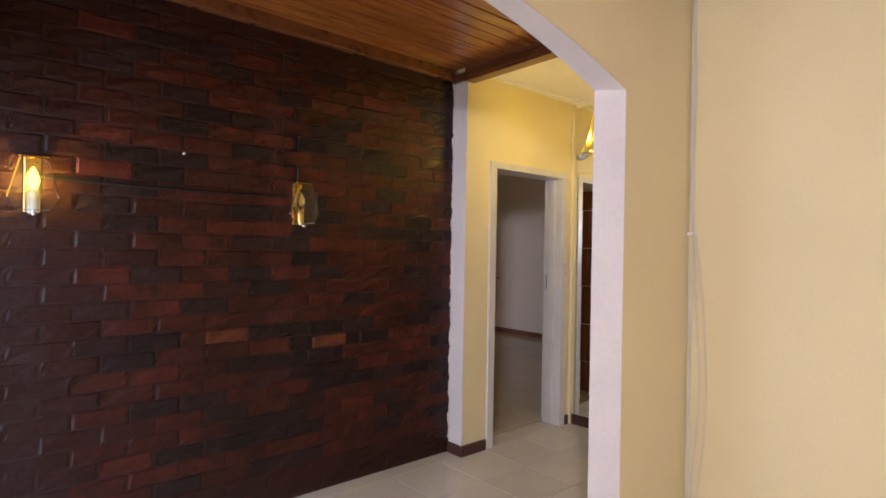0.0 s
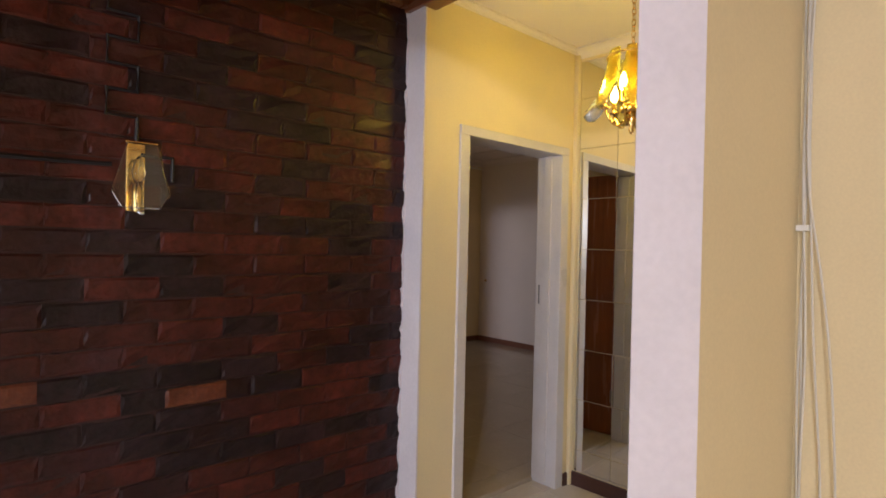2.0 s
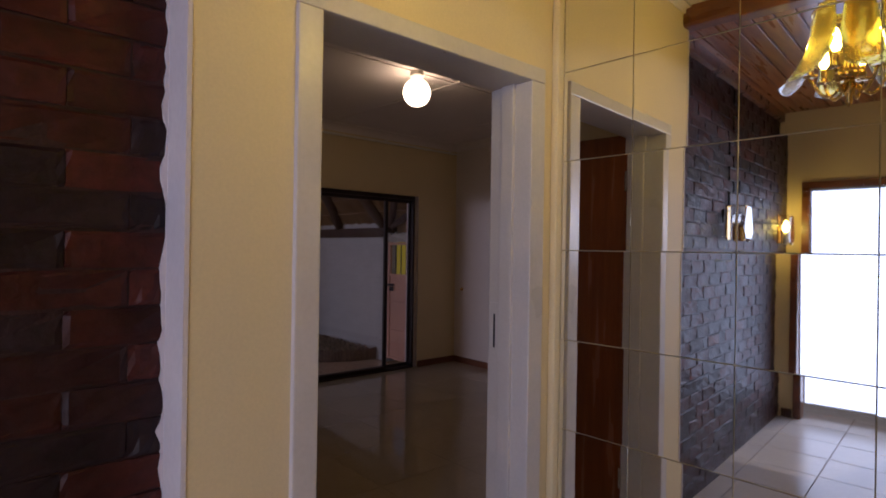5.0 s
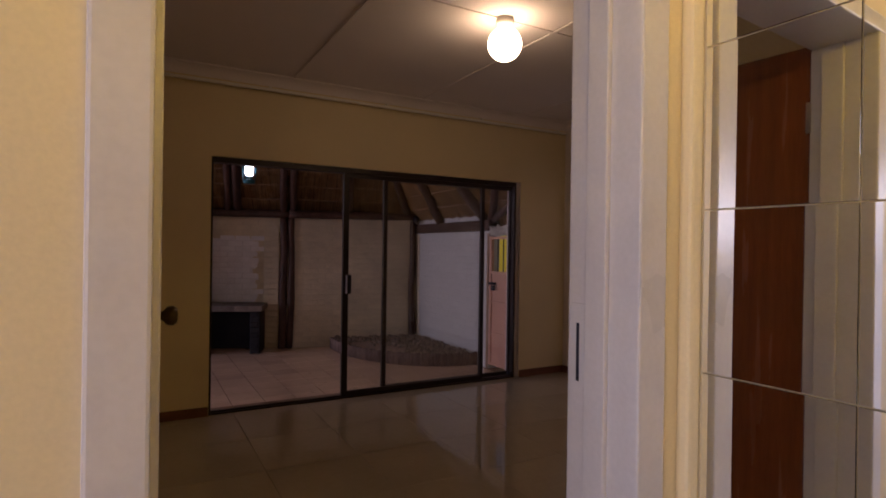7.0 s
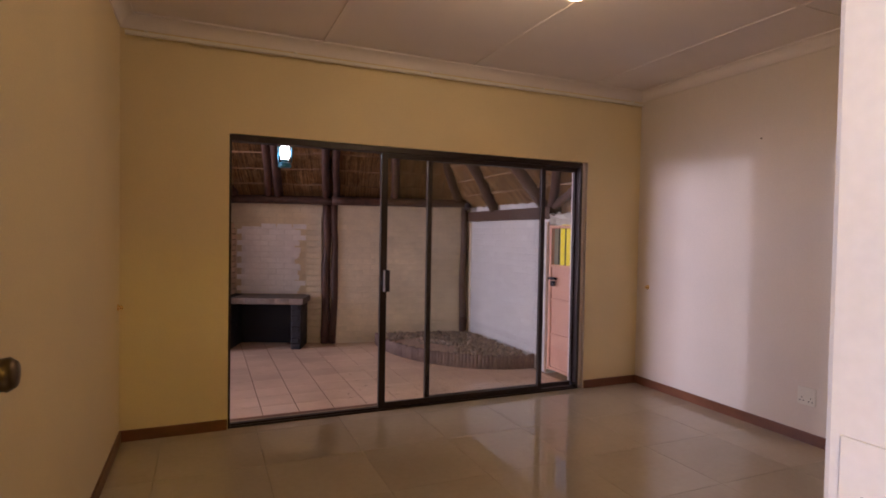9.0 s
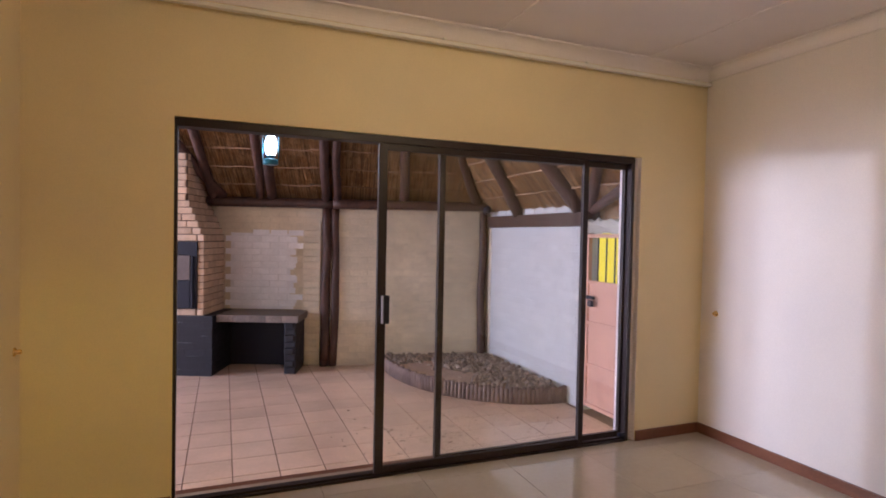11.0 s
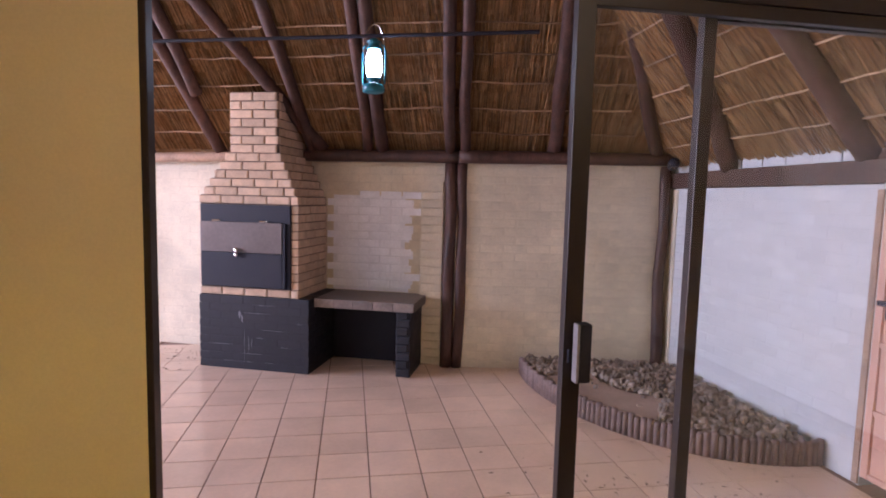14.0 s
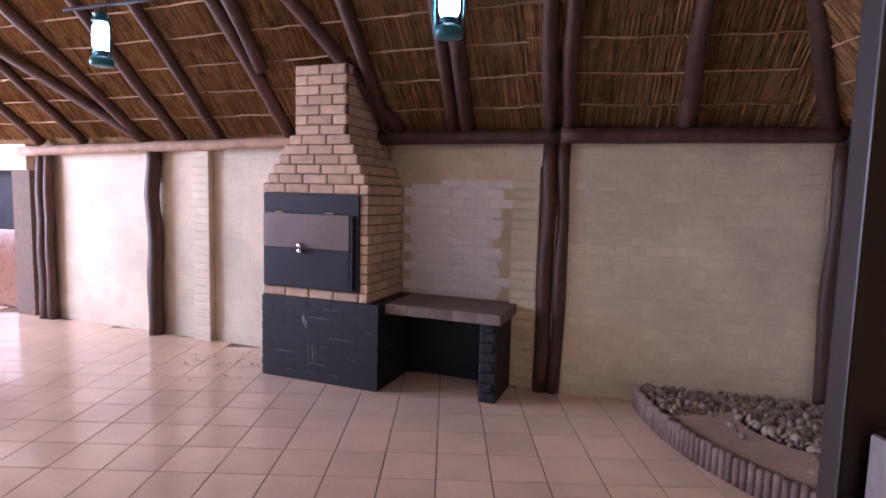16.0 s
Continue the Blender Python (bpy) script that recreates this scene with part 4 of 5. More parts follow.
leaf = sash("sliding_sash", 4.574, 6.10, 6.782, 0.055, 0.042, "sliding sash pushed aside")
sash("fixed_sash", 4.985, X1 - 0.031, 6.828, 0.042, 0.018, "fixed sash")
part("handle", box((4.607, 6.739, 0.95), (4.642, 6.782, 1.12), 0.005), BLACK_STEEL, leaf, "black pull handle")
part("handle_grip", box((4.5975, 6.738, 0.95), (4.6055, 6.772, 1.12), 0.003), GRIP, leaf, "pale grey handle edge")
part("lock", box((4.586, 6.772, 1.0), (4.596, 6.783, 1.04), 0.002), BLACK_STEEL, leaf)

# ---------------------------------------------------------------- bedroom
rail = thing("curtain_rail", "double white curtain rail above the sliding door", "curtain rail")
for y, z in ((6.731, 2.665), (6.696, 2.658)):
    part("track", box((2.83, y - 0.012, z), (7.12, y + 0.012, z + 0.022), 0.003), PLASTIC, rail)
for x in (2.95, 3.9, 4.95, 6.0, 7.0):
    part("bracket", box((x - 0.012, 6.686, 2.685), (x + 0.012, 6.768, 2.697), 0.002), PLASTIC, rail)

globe = thing("globe_light", "lit opal glass globe light on the ceiling", "ceiling light", pose(4.92, 4.80, 0))
part("fitting", lathe([(0.055, CEIL + 0.02), (0.055, CEIL - 0.015), (0.045, CEIL - 0.03)], 20), PLASTIC, globe, smooth=True)
gl = bmesh.new()
bmesh.ops.create_uvsphere(gl, u_segments=28, v_segments=16, radius=0.105)
gl.transform(Matrix.Translation((0, 0, CEIL - 0.14)))
part("globe", gl, GLOBE, globe, "glowing opal glass globe", smooth=True)

jamb = thing("door_frame", "white enamelled steel door frame", "door frame", kind="structure")
for nm, a, b in (("jamb", (2.895, 2.706, HF), (DX0 + 0.006, 2.895, 2.022)), ("jamb", (DX1 - 0.006, 2.706, HF), (3.818, 2.895, 2.022)), ("head", (2.895, 2.706, 2.022), (3.818, 2.895, 2.072))):
    part(nm, box(a, b, 0.005), WHITE_TRIM, jamb)
part("door_stop", box((DX0 + 0.006, 2.80, 0.0), (DX0 + 0.018, 2.86, 2.022), 0.003), WHITE_TRIM, jamb)
part("door_stop", box((DX1 - 0.018, 2.78, 0.0), (DX1 - 0.006, 2.835, 2.022), 0.003), WHITE_TRIM, jamb)
part("strike_plate", box((DX1 - 0.0085, 2.842, 1.06), (DX1 - 0.0055, 2.882, 1.26), 0.001), WHITE_TRIM, jamb, "painted strike plate")
part("strike_slot", box((DX1 - 0.0095, 2.858, 1.10), (DX1 - 0.0082, 2.866, 1.22)), BLACK_STEEL, jamb)
part("corner_strip", box((3.866, 2.690, HF), (3.901, 2.7195, 2.66), 0.008), CREAM, jamb)

door = thing("bedroom_door", "brown veneered bedroom door standing wide open", "door", pose(2.957, 2.897, 0.008, 0, 0, -1.5))
slab = part("leaf", box((-0.04, 0, 0), (0, 0.83, 2.03), 0.002), DOORWOOD, door)
for z in (0.25, 1.75):
    part("hinge", box((-0.03, -0.008, z), (0.004, 0.01, z + 0.10), 0.002), CHROME, door)
knob_prof = [(0.028, 0), (0.028, 0.006), (0.012, 0.010), (0.012, 0.03), (0.025, 0.042), (0.027, 0.056), (0.020, 0.066), (0.004, 0.068)]
part("knob", lathe(knob_prof, 20, pose(0.0, 0.765, 1.17, 0, 90, 0)), AGED, door, "aged bronze knob", smooth=True)
part("knob", lathe(knob_prof, 20, pose(-0.04, 0.765, 1.17, 0, -90, 0)), AGED, door, "aged bronze knob", smooth=True)

sock = thing("wall_socket", "white double wall socket above the skirting", "socket", pose(ROOM_R, 5.10, 0.325))
part("plate", box((-0.009, -0.062, -0.062), (0.001, 0.062, 0.062), 0.003), PLASTIC, sock)
for y in (-0.03, 0.03):
    part("switch", box((-0.013, y - 0.009, 0.012), (-0.008, y + 0.009, 0.036), 0.002), PLASTIC, sock)
    for dy, dz in ((0, -0.012), (-0.012, -0.034), (0.012, -0.034)):
        part("pin_hole", lathe([(0.0042, 0), (0.0042, 0.002)], 8, pose(-0.0085, y + dy, dz, 0, -90, 0)), BLACK_STEEL, sock)
for x, y, z in ((ROOM_R, 6.625, 0.942), (ROOM_L, 6.69, 0.90)):
    s = 1 if x < 4 else -1
    plug = thing("pipe_stub", "small capped brass pipe stub in the wall", "pipe stub", pose(x, y, z))
    part("cap", lathe([(0.022, 0), (0.022, 0.004), (0.012, 0.006), (0.012, 0.026), (0.006, 0.03)], 12, pose(0, 0, 0, 0, 90 * s, 0)), BRASS, plug, smooth=True)

wall_nail = part("wall_nail", lathe([(0.006, 0), (0.006, 0.003), (0.002, 0.012)], 8, pose(ROOM_R, 5.505, 2.175, 0, -90)), AGED)
tagged(wall_nail, "small dark nail stuck in the off-white wall", "nail")
# ---------------------------------------------------------------- lobby: mirror tiles and chandelier
mirror = thing("mirror_wall", "wall of square bevelled mirror tiles", "mirror")
T = 0.312
ym, zm = [2.43 + T * k for k in range(-7, 1)], [1.45 + T * k for k in range(-5, 4)]
tile_me = {}
rm = random.Random(12)
for y in ym:
    for z in zm:
        y1, z1 = min(y + T, 2.688), min(z + T, 2.62)
        z0 = max(z, 0.065)
        if y1 - y < 0.05 or z1 - z0 < 0.05:
            continue
        key = (round(y1 - y, 3), round(z1 - z0, 3))
        if key not in tile_me:
            w, h = key
            bm = bmesh.new()
            b = 0.0018
            o = [bm.verts.new((0.002, yy, zz)) for yy, zz in ((-w / 2 + 0.001, -h / 2 + 0.001), (w / 2 - 0.001, -h / 2 + 0.001), (w / 2 - 0.001, h / 2 - 0.001), (-w / 2 + 0.001, h / 2 - 0.001))]
            i_ = [bm.verts.new((0.0, yy, zz)) for yy, zz in ((-w / 2 + b, -h / 2 + b), (w / 2 - b, -h / 2 + b), (w / 2 - b, h / 2 - b), (-w / 2 + b, h / 2 - b))]
            k_ = [bm.verts.new((0.005, v.co.y, v.co.z)) for v in o]
            bm.faces.new(i_)
            for n in range(4):
                bm.faces.new((o[n], o[(n + 1) % 4], i_[(n + 1) % 4], i_[n]))
                bm.faces.new((k_[n], k_[(n + 1) % 4], o[(n + 1) % 4], o[n]))
            bm.faces.new(k_[::-1])
            bmesh.ops.recalc_face_normals(bm, faces=bm.faces)
            tile_me[key] = mesh_of("mirror_tile", bm, MIRROR)
        piece("mirror_tile", tile_me[key], mirror, MIR @ pose(-0.0065, (y + y1) / 2 - WALL_Y, (z0 + z1) / 2, 0, rm.uniform(-0.28, 0.28), rm.uniform(-0.28, 0.28)))

CX, CY = 3.225, 1.955
ch = thing("chandelier", "brass chandelier with flared amber glass panels, lit", "chandelier", pose(CX, CY, 0.165) @ Matrix.Scale(0.89, 4))
part("ceiling_rose", lathe([(0.055, 2.832), (0.055, 2.82), (0.03, 2.80), (0.01, 2.79)], 20), BRASS, ch, smooth=True)
for k in range(13):
    z = 2.775 - k * 0.028
    lk = bmesh.new()
    pts = [Vector((0.010 * math.cos(t), 0, 0.019 * math.sin(t))) for t in [2 * math.pi * i / 10 for i in range(11)]]
    add_tube(lk, pts, 0.0022, 5)
    part("chain_link", lk, BRASS, ch, m=pose(0, 0, z, 0, 0, 90 * (k % 2)))
part("stem", lathe([(0.008, 2.42), (0.022, 2.40), (0.012, 2.37), (0.016, 2.30), (0.010, 2.22), (0.030, 2.16), (0.018, 2.12), (0.026, 2.09), (0.010, 2.06), (0.014, 2.04), (0.002, 2.02)], 18), BRASS, ch, smooth=True)
part("glass_cup", lathe([(0.05, 2.155), (0.055, 2.135), (0.03, 2.125)], 18), BRASS, ch, smooth=True)
arm_me = bulb_me = pan_me = None
for k in range(6):
    a = 360 * k / 6 + 12
    pts = [Vector((0.02 + 0.11 * s, 0, 2.11 - 0.065 * math.sin(math.pi * s * 0.95) + 0.045 * s)) for s in [i / 10 for i in range(11)]]
    bm = tube(pts, 0.006, 8)
    add_lathe(bm, [(0.024, 0), (0.026, 0.006), (0.010, 0.010), (0.011, 0.055), (0.009, 0.06)], 12, pose(0.13, 0, 2.15))
    arm = part("arm", bm, BRASS, ch, smooth=True, m=pose(0, 0, 0, 0, 0, a))
    part("candle_bulb", lathe([(0.007, 2.21), (0.016, 2.225), (0.019, 2.245), (0.013, 2.275), (0.003, 2.30)], 12, pose(0.13, 0, 0)), FLAME, arm, "glowing candle bulb", smooth=True)
part("upper_ring", tube([Vector((0.125 * math.cos(t), 0.125 * math.sin(t), 2.405)) for t in [2 * math.pi * i / 36 for i in range(37)]], 0.004, 6), BRASS, ch)
for k in range(6):
    bm = bmesh.new()
    rows = []
    for i in range(11):
        s = i / 10
        r = 0.118 + 0.035 * s + 0.085 * max(0, s - 0.45) ** 1.6 / 0.55 ** 1.6
        w = 0.043 + 0.022 * s + 0.010 * math.sin(s * 3)
        z = 2.435 - 0.32 * s
        row = []
        for t in (-1, -0.5, 0, 0.5, 1):
            row.append(bm.verts.new((r - 0.010 * t * t, w * t, z + (0.012 * t * t if i == 10 else 0))))
        rows.append(row)
    for r0, r1 in zip(rows, rows[1:]):
        for j in range(4):
            bm.faces.new((r0[j], r0[j + 1], r1[j + 1], r1[j]))
    bmesh.ops.solidify(bm, geom=bm.faces[:], thickness=0.004)
    pan = part("shade_panel", bm, AMBER, ch, "flared amber glass panel", smooth=True, m=pose(0, 0, 0, 0, 0, 60 * k + 38))
    pan.visible_shadow = False
    part("screw", lathe([(0.006, 0), (0.006, 0.003), (0.002, 0.006)], 8, pose(0.122, 0, 2.405, 0, 90)), BRASS, pan)

# ---------------------------------------------------------------- hall: wall lamps, wires, cables


def wall_lamp(x, lit):
    lamp = thing("wall_lamp", "brass wall lamp with a clear glass shade, " + ("lit" if lit else "switched off"), "wall lamp", pose(x, BRICK_Y - 0.012, 1.655), "wall lamps on the brick wall")
    part("back_plate", box((-0.03, -0.006, -0.11), (0.03, 0.012, 0.125), 0.004), BRASS, lamp)
    part("arm", box((-0.05, -0.085, 0.118), (0.05, 0.0, 0.124), 0.002), BRASS, lamp)
    part("holder", lathe([(0.012, -0.12), (0.021, -0.11), (0.021, -0.02), (0.017, -0.015)], 14, pose(0, -0.05, 0)), PLASTIC if lit else BRASS, lamp, smooth=True)
    b = part("bulb", lathe([(0.012, -0.015), (0.020, 0.005), (0.023, 0.025), (0.014, 0.06), (0.003, 0.08)], 14, pose(0, -0.05, 0)), FLAME if lit else CLEAR, lamp, "glowing candle bulb" if lit else "clear unlit bulb", smooth=True)
    b.visible_shadow = False
    o = [(-0.048, 0.118), (0.048, 0.118), (0.092, -0.055), (0.060, -0.105), (-0.060, -0.105), (-0.092, -0.055)]
    g = prism(o, 0, 0.010, Matrix.Translation((0, -0.088, 0)) @ pose(0, 0, 0, 90))
    bmesh.ops.bevel(g, geom=[e for e in g.edges], offset=0.0045, segments=1, affect="EDGES")
    pl = part("glass_plate", g, CLEAR, lamp, "bevelled clear glass plate")
    pl.visible_shadow = False
    part("finial", lathe([(0.012, -0.125), (0.014, -0.115), (0.003, -0.108)], 10, pose(0, -0.09, 0)), CHROME, lamp, smooth=True)
    return lamp


wall_lamp(0.235, True)
wall_lamp(1.455, False)
yb = BRICK_Y - 0.016
wire = thing("lamp_wire", "dark lamp wire sunk along the brick joints", "wire")
part("run", tube([Vector((x, yb, 1.703 - 0.010 * math.sin((x - 0.2) * 2.6))) for x in [0.24 + 0.06 * i for i in range(20)]], 0.0085, 6), SOOT, wire)
zig = []
for k in range(4):
    z = 1.875 + k * 0.178
    zig += [(1.36, z), (1.36, z + 0.089), (1.455, z + 0.089), (1.455, z + 0.178)]
part("zigzag", tube([Vector((x, yb, z)) for x, z in [(1.455, 1.78), (1.455, 1.875)] + zig], 0.0075, 6), SOOT, wire)
part("tail", tube([Vector((x, yb, z)) for x, z in ((1.47, 1.745), (1.575, 1.745), (1.575, 1.66))], 0.0075, 6), SOOT, wire)
nail = part("brick_nail", lathe([(0.009, 0), (0.009, 0.004), (0.004, 0.007)], 10, pose(0.842, BRICK_Y - 0.012, 1.876, 90)), CHROME)
tagged(nail, "small steel nail head in the brick wall", "nail")

cab = thing("cable_bundle", "loose white cables hanging in the room corner", "cable")
for k, (dx, sag) in enumerate(((0.0, 0.0), (-0.012, 0.010), (0.004, -0.01), (-0.018, 0.018), (-0.024, 0.034))):
    pts = []
    for i in range(31):
        z = 2.64 - i * 0.088
        f = max(0.0, (1.62 - z) / 1.62)
        w = math.sin(f * math.pi) ** 1.2
        pts.append(Vector((LOUNGE_X - 0.008 + dx * 0.6 - 0.004 * math.sin(z * 9 + k), AY0 - 0.012 - 0.004 * k - sag * 2.2 * w * (1 if k > 2 else 0.4) + 0.004 * math.sin(z * 7 + k * 2), z)))
    part("cable", tube(pts, 0.0028, 6), CABLE, cab, smooth=True)
part("clip", box((LOUNGE_X - 0.03, AY0 - 0.03, 1.505), (LOUNGE_X - 0.001, AY0 - 0.002, 1.52), 0.002), PLASTIC, cab)

fd = thing("front_door_frame", "dark wooden front door frame, open to daylight", "door frame", kind="structure")
for nm, a, b in (("jamb", (FX - 0.1, 1.80, HF), (FX + 0.02, 1.86, 2.02)), ("jamb", (FX - 0.1, 2.68, HF), (FX + 0.02, 2.74, 2.02)), ("head", (FX - 0.1, 1.80, 2.02), (FX + 0.02, 2.74, 2.08))):
    part(nm, box(a, b, 0.004), DARKWOOD, fd)

win = thing("window_1", "white framed garden door of the lounge", "window", kind="structure")
for a, b in (((-3.12, -2.62, 0.06), (-3.06, -0.33, 0.11)), ((-3.12, -2.62, 2.09), (-3.06, -0.33, 2.14)), ((-3.12, -2.62, 0.11), (-3.06, -2.57, 2.09)), ((-3.12, -0.38, 0.11), (-3.06, -0.33, 2.09)), ((-3.12, -1.5, 0.11), (-3.06, -1.45, 2.09))):
    part("window_frame", box(a, b, 0.004), WHITE_TRIM, win)

# ---------------------------------------------------------------- yard: lanterns
rod = part("tie_rod", tube([LM @ Vector(p) for p in line((-2.9, -1.92, 2.655), (0.66, -1.92, 2.63), 6)], 0.012, 8), BLACK_STEEL)
tagged(rod, "thin dark steel tie rod under the thatch", "rod")


def lantern(u, z):
    p = LM @ Vector((u, -1.92, z))
    ln = thing("lantern", "teal hurricane lantern with a glowing white glass", "lantern", pose(*p, 0, 0, LANG), "lanterns hung under the thatch")
    part("tank", lathe([(0.050, -0.175), (0.066, -0.17), (0.068, -0.14), (0.060, -0.125), (0.035, -0.115), (0.030, -0.10), (0.044, -0.095), (0.044, -0.085)], 22), TEAL, ln, smooth=True)
    part("glass", lathe([(0.034, -0.085), (0.048, -0.05), (0.050, 0.0), (0.045, 0.05), (0.032, 0.085)], 22), LED, ln, "glowing white lantern glass", smooth=True)
    part("cap", lathe([(0.040, 0.083), (0.052, 0.09), (0.034, 0.105), (0.034, 0.125), (0.046, 0.13), (0.018, 0.15), (0.004, 0.155)], 22), TEAL, ln, smooth=True)
    for s in (-1, 1):
        part("side_tube", tube([Vector((s * x, 0, zz)) for x, zz in ((0.058, -0.14), (0.070, -0.12), (0.074, -0.05), (0.074, 0.06), (0.068, 0.10), (0.045, 0.115))], 0.006, 8), TEAL, ln, smooth=True)
    part("bail", tube([Vector((0.072 * math.cos(t), 0, 0.06 + 0.175 * math.sin(t))) for t in [math.pi * i / 14 for i in range(15)]], 0.0025, 6), CHROME, ln)
    part("guard_wire", tube([Vector((0.056 * math.cos(t), 0.056 * math.sin(t), 0.0)) for t in [2 * math.pi * i / 24 for i in range(25)]], 0.002, 5), CHROME, ln)
    return ln


lantern(-0.34, 2.47)
lantern(-2.58, 2.47)
cl = thing("corner_lamp", "small dark spotlight in the roof corner", "spotlight", RM @ pose(1.93, -0.16, 2.02))
part("housing", lathe([(0.03, -0.05), (0.045, -0.04), (0.05, 0.03), (0.035, 0.06)], 16, pose(0, 0, 0, 60, 0, 0)), BLACK_STEEL, cl, smooth=True)
part("bracket", box((-0.012, 0.0, -0.01), (0.012, 0.12, 0.01), 0.003), BLACK_STEEL, cl)
part("lens", lathe([(0.03, 0), (0.028, 0.006), (0.01, 0.01)], 14, pose(0, -0.035, -0.02, 90, 0, 0)), CHROME, cl, smooth=True)

# ---------------------------------------------------------------- outside the front door
ground = solid("ground", box((-400, -400, -0.6), (400, 400, -0.36)), GARDEN, "earth and dry grass reaching the horizon", "ground")
solid("pavement", box((-9, 1.5, -0.36), (-0.42, 6, -0.06)), PAVING, "pale concrete forecourt before the front door", "pavement")


def shrub(x, y, z, h, seed):
    r = random.Random(seed)
    sh = thing("garden_shrub", "dense green garden shrub by the path", "shrub", pose(x, y, z), "shrubs of the front garden")
    stem = bmesh.new()
    tips = []
    for i in range(7):
        a = 2 * math.pi * i / 7
        end = Vector((math.cos(a) * h * 0.4, math.sin(a) * h * 0.4, h * r.uniform(0.6, 0.95)))
        add_tube(stem, [Vector((0, 0, 0)), end * 0.4 + Vector((0, 0, h * 0.12)), end], 0.018, 6, 0, 0.4)
        tips.append(end)
    part("stem", stem, POLE, sh)
    v, f = [], []
    for i in range(1800):
        c = r.choice(tips) * r.uniform(0.5, 1.05) + Vector((r.gauss(0, 1), r.gauss(0, 1), r.gauss(0, 1))) * h * 0.13
        d = Vector((r.gauss(0, 1), r.gauss(0, 1), r.gauss(0, 1))).normalized() * 0.045
        n = d.orthogonal().normalized() * 0.018
        b = len(v)
        v += [c, c + d * 0.5 + n, c + d, c + d * 0.5 - n]
        f.append((b, b + 1, b + 2, b + 3))
    me = bpy.data.meshes.new("leaves")
    me.from_pydata(v, [], f)
    me.materials.append(LEAF)
    ob = new("leaves", me)
    ob.parent = sh


shrub(10.9, 7.0, -0.36, 2.7, 5)
shrub(11.2, 9.0, -0.36, 2.9, 6)
sheet_bm = bmesh.new()
nu, nw = 16, 6
sg = [[sheet_bm.verts.new((G0 + 0.93 * i / nu, 0.02 + 0.05 * math.sin(j * 1.1) + 0.02 * noise.noise(Vector((i * 0.7, j * 0.9, 2))), 1.735 + 0.13 * math.sin(math.pi * j / nw) + 0.035 * noise.noise(Vector((i * 0.8, j * 0.7, 5))))) for j in range(nw + 1)] for i in range(nu + 1)]
for i in range(nu):
    for j in range(nw):
        sheet_bm.faces.new((sg[i][j], sg[i + 1][j], sg[i + 1][j + 1], sg[i][j + 1]))
bmesh.ops.solidify(sheet_bm, geom=sheet_bm.faces[:], thickness=0.003)
plastic = part("plastic_sheet", sheet_bm, PLASTIC, m=SM)
tagged(plastic, "crumpled white plastic sheet stuffed over the gate", "plastic sheet")
shrub(-5.5, 1.2, -0.06, 1.5, 1)
shrub(-6.6, 2.4, -0.06, 1.8, 2)
shrub(-5.8, 0.2, -0.06, 1.2, 3)

# ---------------------------------------------------------------- dry leaves and crumbs on the yard tiles
rd = random.Random(9)
dv, df = [], []
for i in range(300):
    if i < 200:
        x, y = 5.75 + rd.gauss(0, 0.5), 7.95 + rd.gauss(0, 0.3)
    else:
        x, y = 2.15 + rd.gauss(0, 0.3), 11.05 + rd.gauss(0, 0.22)
    if (LINV @ Vector((x, y, 0))).y > -0.05 or y < 7.1 or x > 6.75:
        continue
    d = Vector((rd.gauss(0, 1), rd.gauss(0, 1), 0)).normalized() * rd.uniform(0.006, 0.022)
    n = Vector((-d.y, d.x, 0)) * 0.45
    c = Vector((x, y, LZ + 0.002))
    b = len(dv)
    up = Vector((0, 0, rd.uniform(0.002, 0.008)))
    dv += [c - d, c + n + up, c + d, c - n + up]
    df.append((b, b + 1, b + 2, b + 3))
lm = bpy.data.meshes.new("dry_leaves")
lm.from_pydata(dv, [], df)
lm.materials.append(SAND)
tagged(new("dry_leaves", lm), "dry leaf crumbs scattered on the yard tiles", "leaves", kind="stuff")

# ---------------------------------------------------------------- pieces: tiles and bricks
tiles(hall_floor, -0.4, 4.0, AY1 - 0.5, WALL_Y + 0.165, HF, 0.4, 2.48, 2.34, HALL_TILE)
tiles(hall_floor, -0.4, 2.66, -3.3, AY1 - 0.5, HF, 0.4, 2.48, 2.34, HALL_TILE)
tiles(room_floor, 2.81, ROOM_R, 2.888, 6.79, 0.0, 0.6, 3.05, 3.05, PORCELAIN, joint=0.002, uneven=0.0)
tiles(yard_floor, -6.5, 6.95, 6.97, 13.2, LZ, 0.311, 4.09, 9.085, LAPA_TILE, near=lambda x, y: 1.6 < x < 6.2 and y < 10.3, inside=lambda x, y: (LINV @ Vector((x, y, 0))).y < 0.1 or (x > 5 and (RINV @ Vector((x, y, 0))).y < 0.05), joint=0.007)

lay(brick_wall, courses(-0.42, PIER_X - 0.006, 0.004, 2.63, 0.225, 0.076, 0.006), CLAY, 0.076, 0.04, pose(0, BRICK_Y + 0.012, 0), 0.003, near=lambda x, z: 0.5 < x and 0.2 < z < 2.5, proud=0.002, bulge=0.0005, edge_in=0.0012)
for bx, bz in ((1.075, 0.944), (1.68, 0.862)):
    piece("brick", mesh_of("brick", rough_block(0.222, 0.072, 0.04, 0.002, 7, 0.001, 0.003), ORANGE_CLAY), brick_wall, pose(bx, BRICK_Y + 0.0085, bz))


def patch(u, h):
    edge = 0.05 * math.sin(h * 9) + 0.03 * math.sin(u * 17)
    return -1.40 < u < -0.60 + edge and 0.70 < h < 1.70 + 0.03 * math.sin(u * 11)


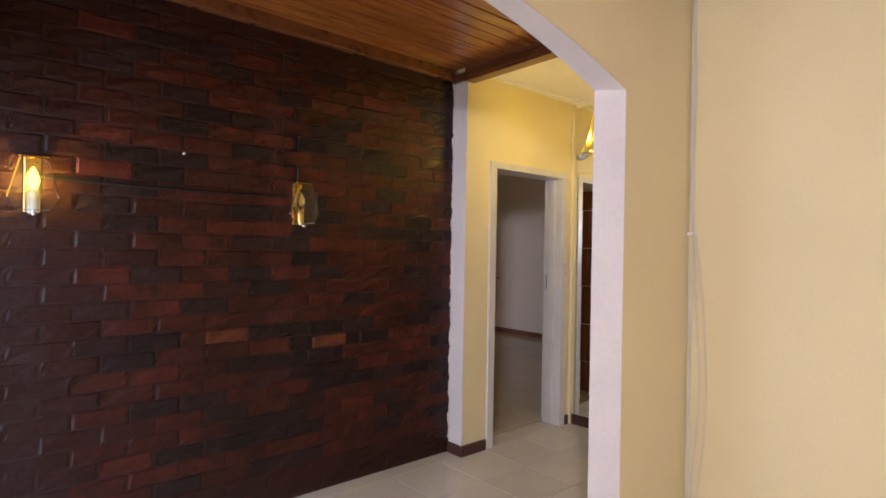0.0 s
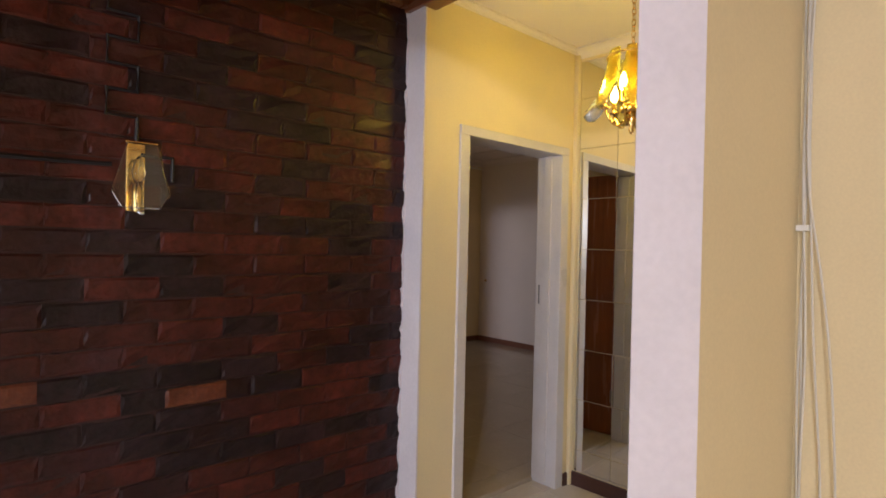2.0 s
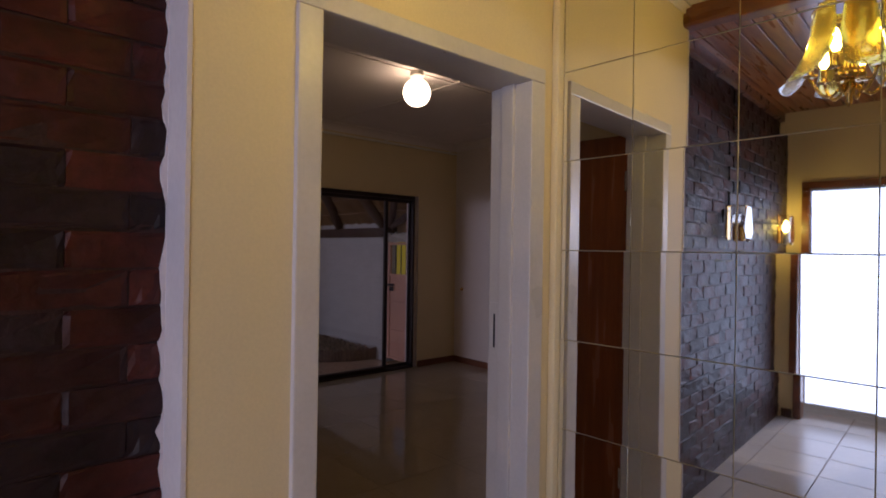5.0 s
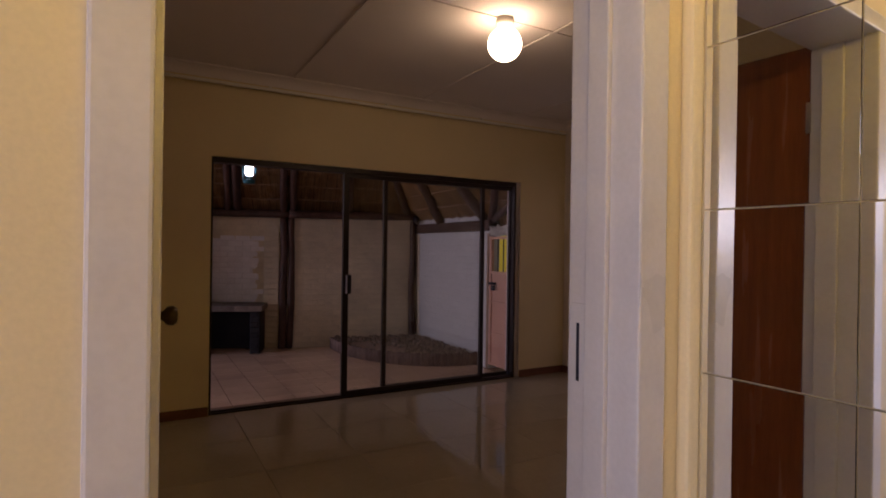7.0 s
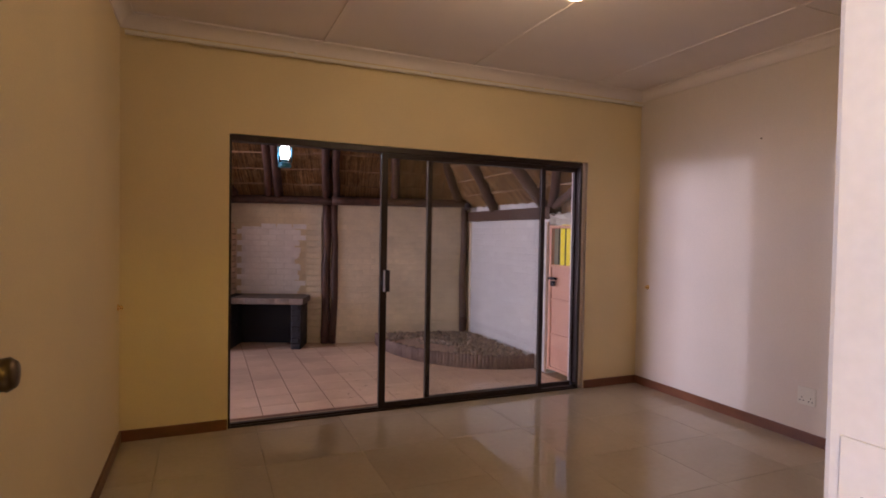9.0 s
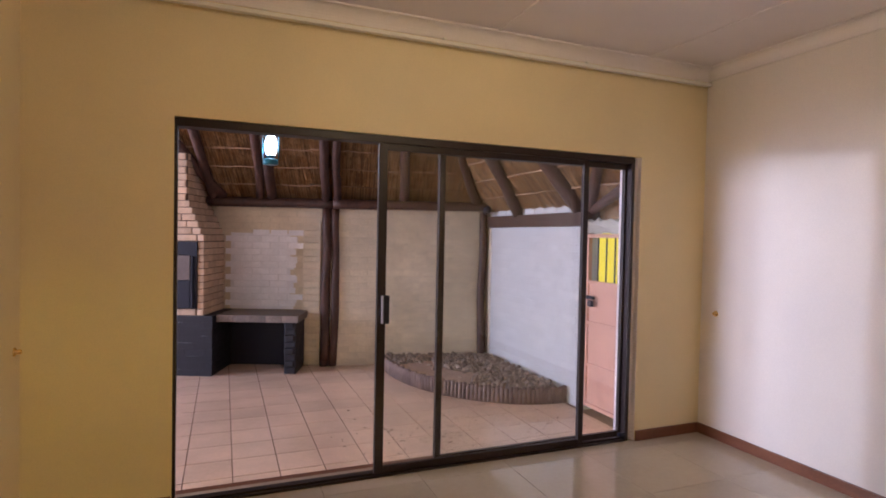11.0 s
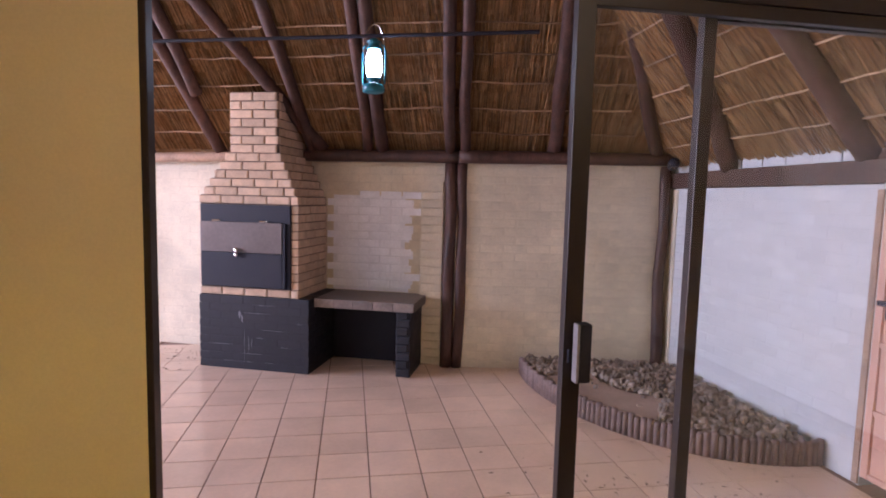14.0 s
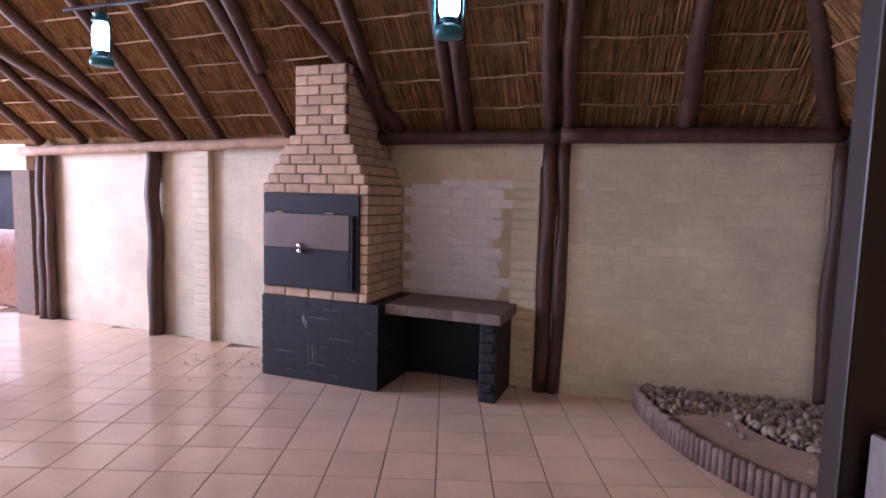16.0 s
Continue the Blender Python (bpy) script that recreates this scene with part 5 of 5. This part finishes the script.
def hidden(u, h):
    return (B0 < u < B1 and h < 0.66) or (-2.4 < u < -1.5) or (-0.47 < u < -0.25 and h < 1.8) or (-3.82 < u < -3.61)


allb = courses(-6.3, -0.02, 0.004, 2.02, 0.215, 0.072, 0.010, hidden)
lay(yard_wall, [b for b in allb if not patch(b[0], b[1])], PAINTED_BRICK, 0.072, 0.03, pose(0, 0.0935, 0), 0.0010, near=lambda u, h: -1.6 < u and h < 1.75, proud=0.0006, edge_in=0.001)
lay(corner_wall, courses(-0.04, 2.02, 0.004, 2.02, 0.215, 0.072, 0.010), PAINTED_BRICK, 0.072, 0.03, pose(0, 0.0145, 0), 0.0010, near=lambda u, h: h < 1.75, proud=0.0006, edge_in=0.001)
wash = bmesh.new()
for k in range(12):
    z = 0.703 + k * 0.0845
    add_box(wash, (-1.40, 0.0762, z), (-0.60 + 0.05 * math.sin(k * 2.1), 0.0795, z + 0.0845 if k < 11 else z + 0.04))
part("whitewash", wash, PATCH_JOINT, yard_wall, "uneven white paint patch")
lay(yard_wall, [b for b in allb if patch(b[0], b[1])], PATCH_BRICK, 0.072, 0.03, pose(0, 0.0895, 0), 0.0012, proud=0.0006, edge_in=0.001)
lay(side_wall, courses(0.0, SLEN + 0.02, 0.004, 1.80, 0.215, 0.074, 0.007), WHITE_BRICK, 0.074, 0.03, pose(0, 0.014, 0), 0.0012, proud=0.0005, edge_in=0.0015)
lay(side_wall, courses(0.0, SLEN + 0.02, 1.947, 2.03, 0.215, 0.10, 0.010), WHITE_BRICK, 0.10, 0.08, pose(0, 0.07, 0), 0.0012)

corner_strip = part("wall_corner_strip", box((-0.02, -0.012, 0), (0.13, 0.02, 1.79), 0.006), PAINTED_JOINT, m=SM)
tagged(corner_strip, "cream plastered strip in the wall corner", "wall", kind="structure")
SIDE_T = pose(0, 0, 0, 0, 0, 90)
lay(core, courses(B0, B1, 0.003, 0.70, 0.222, BH, BJ), BLACK_BRICK, BH, 0.03, pose(0, BV + 0.0145, 0), 0.0003, proud=0.0004, edge_in=0.001)
lay(core, courses(BV + 0.03, 0.08, 0.003, 0.70, 0.222, BH, BJ), BLACK_BRICK, BH, 0.03, pose(B1 - 0.014, 0, 0) @ SIDE_T, 0.0003, edge_in=0.001)
lay(leg, courses(-0.573, -0.443, 0.003, 0.60, 0.222, BH, BJ), BLACK_BRICK, BH, 0.03, pose(0, -0.435, 0), 0.0015, proud=0.001)
fb = lambda u, h: -2.45 < u < -1.545 and h > 0.785
front = [(u, h, l) for u, h, l in courses(U0, U1, 0.704, 0.78, 0.222, BH, BJ)]
for k in range(10):
    z = 0.704 + STEP * (k + 1)
    front += [((U0 - 2.45) / 2, z + BH / 2, 0.022 + 0.002), ((U1 - 1.545) / 2, z + BH / 2, 0.066)]
lay(upper, front, BUFF, BH, 0.03, pose(0, UV + 0.011, 0), 0.0015, proud=0.001)
lay(upper, courses(UV + 0.028, 0.085, 0.704, 1.565, 0.222, BH, BJ), BUFF, BH, 0.03, pose(U1 - 0.011, 0, 0) @ SIDE_T, 0.0015, proud=0.001)
for k, (a, b, z) in enumerate(hood_rows):
    lay(hood, courses(a, b, z + 0.002, z + BH + 0.01, 0.222, BH, BJ, flip=k), BUFF, BH, 0.05, pose(0, UV + 0.02, 0), 0.0018, proud=0.0015)
    lay(hood, courses(UV + 0.05, 0.08, z + 0.002, z + BH + 0.01, 0.222, BH, BJ, flip=k + 1), BUFF, BH, 0.05, pose(b - 0.02, 0, 0) @ SIDE_T, 0.0018, proud=0.0015)
    lay(hood, courses(UV + 0.05, 0.08, z + 0.002, z + BH + 0.01, 0.222, BH, BJ, flip=k + 1), BUFF, BH, 0.05, pose(a + 0.02, 0, 0) @ pose(0, 0, 0, 0, 0, -90) @ pose(0.495, 0, 0), 0.0018, proud=0.0015)
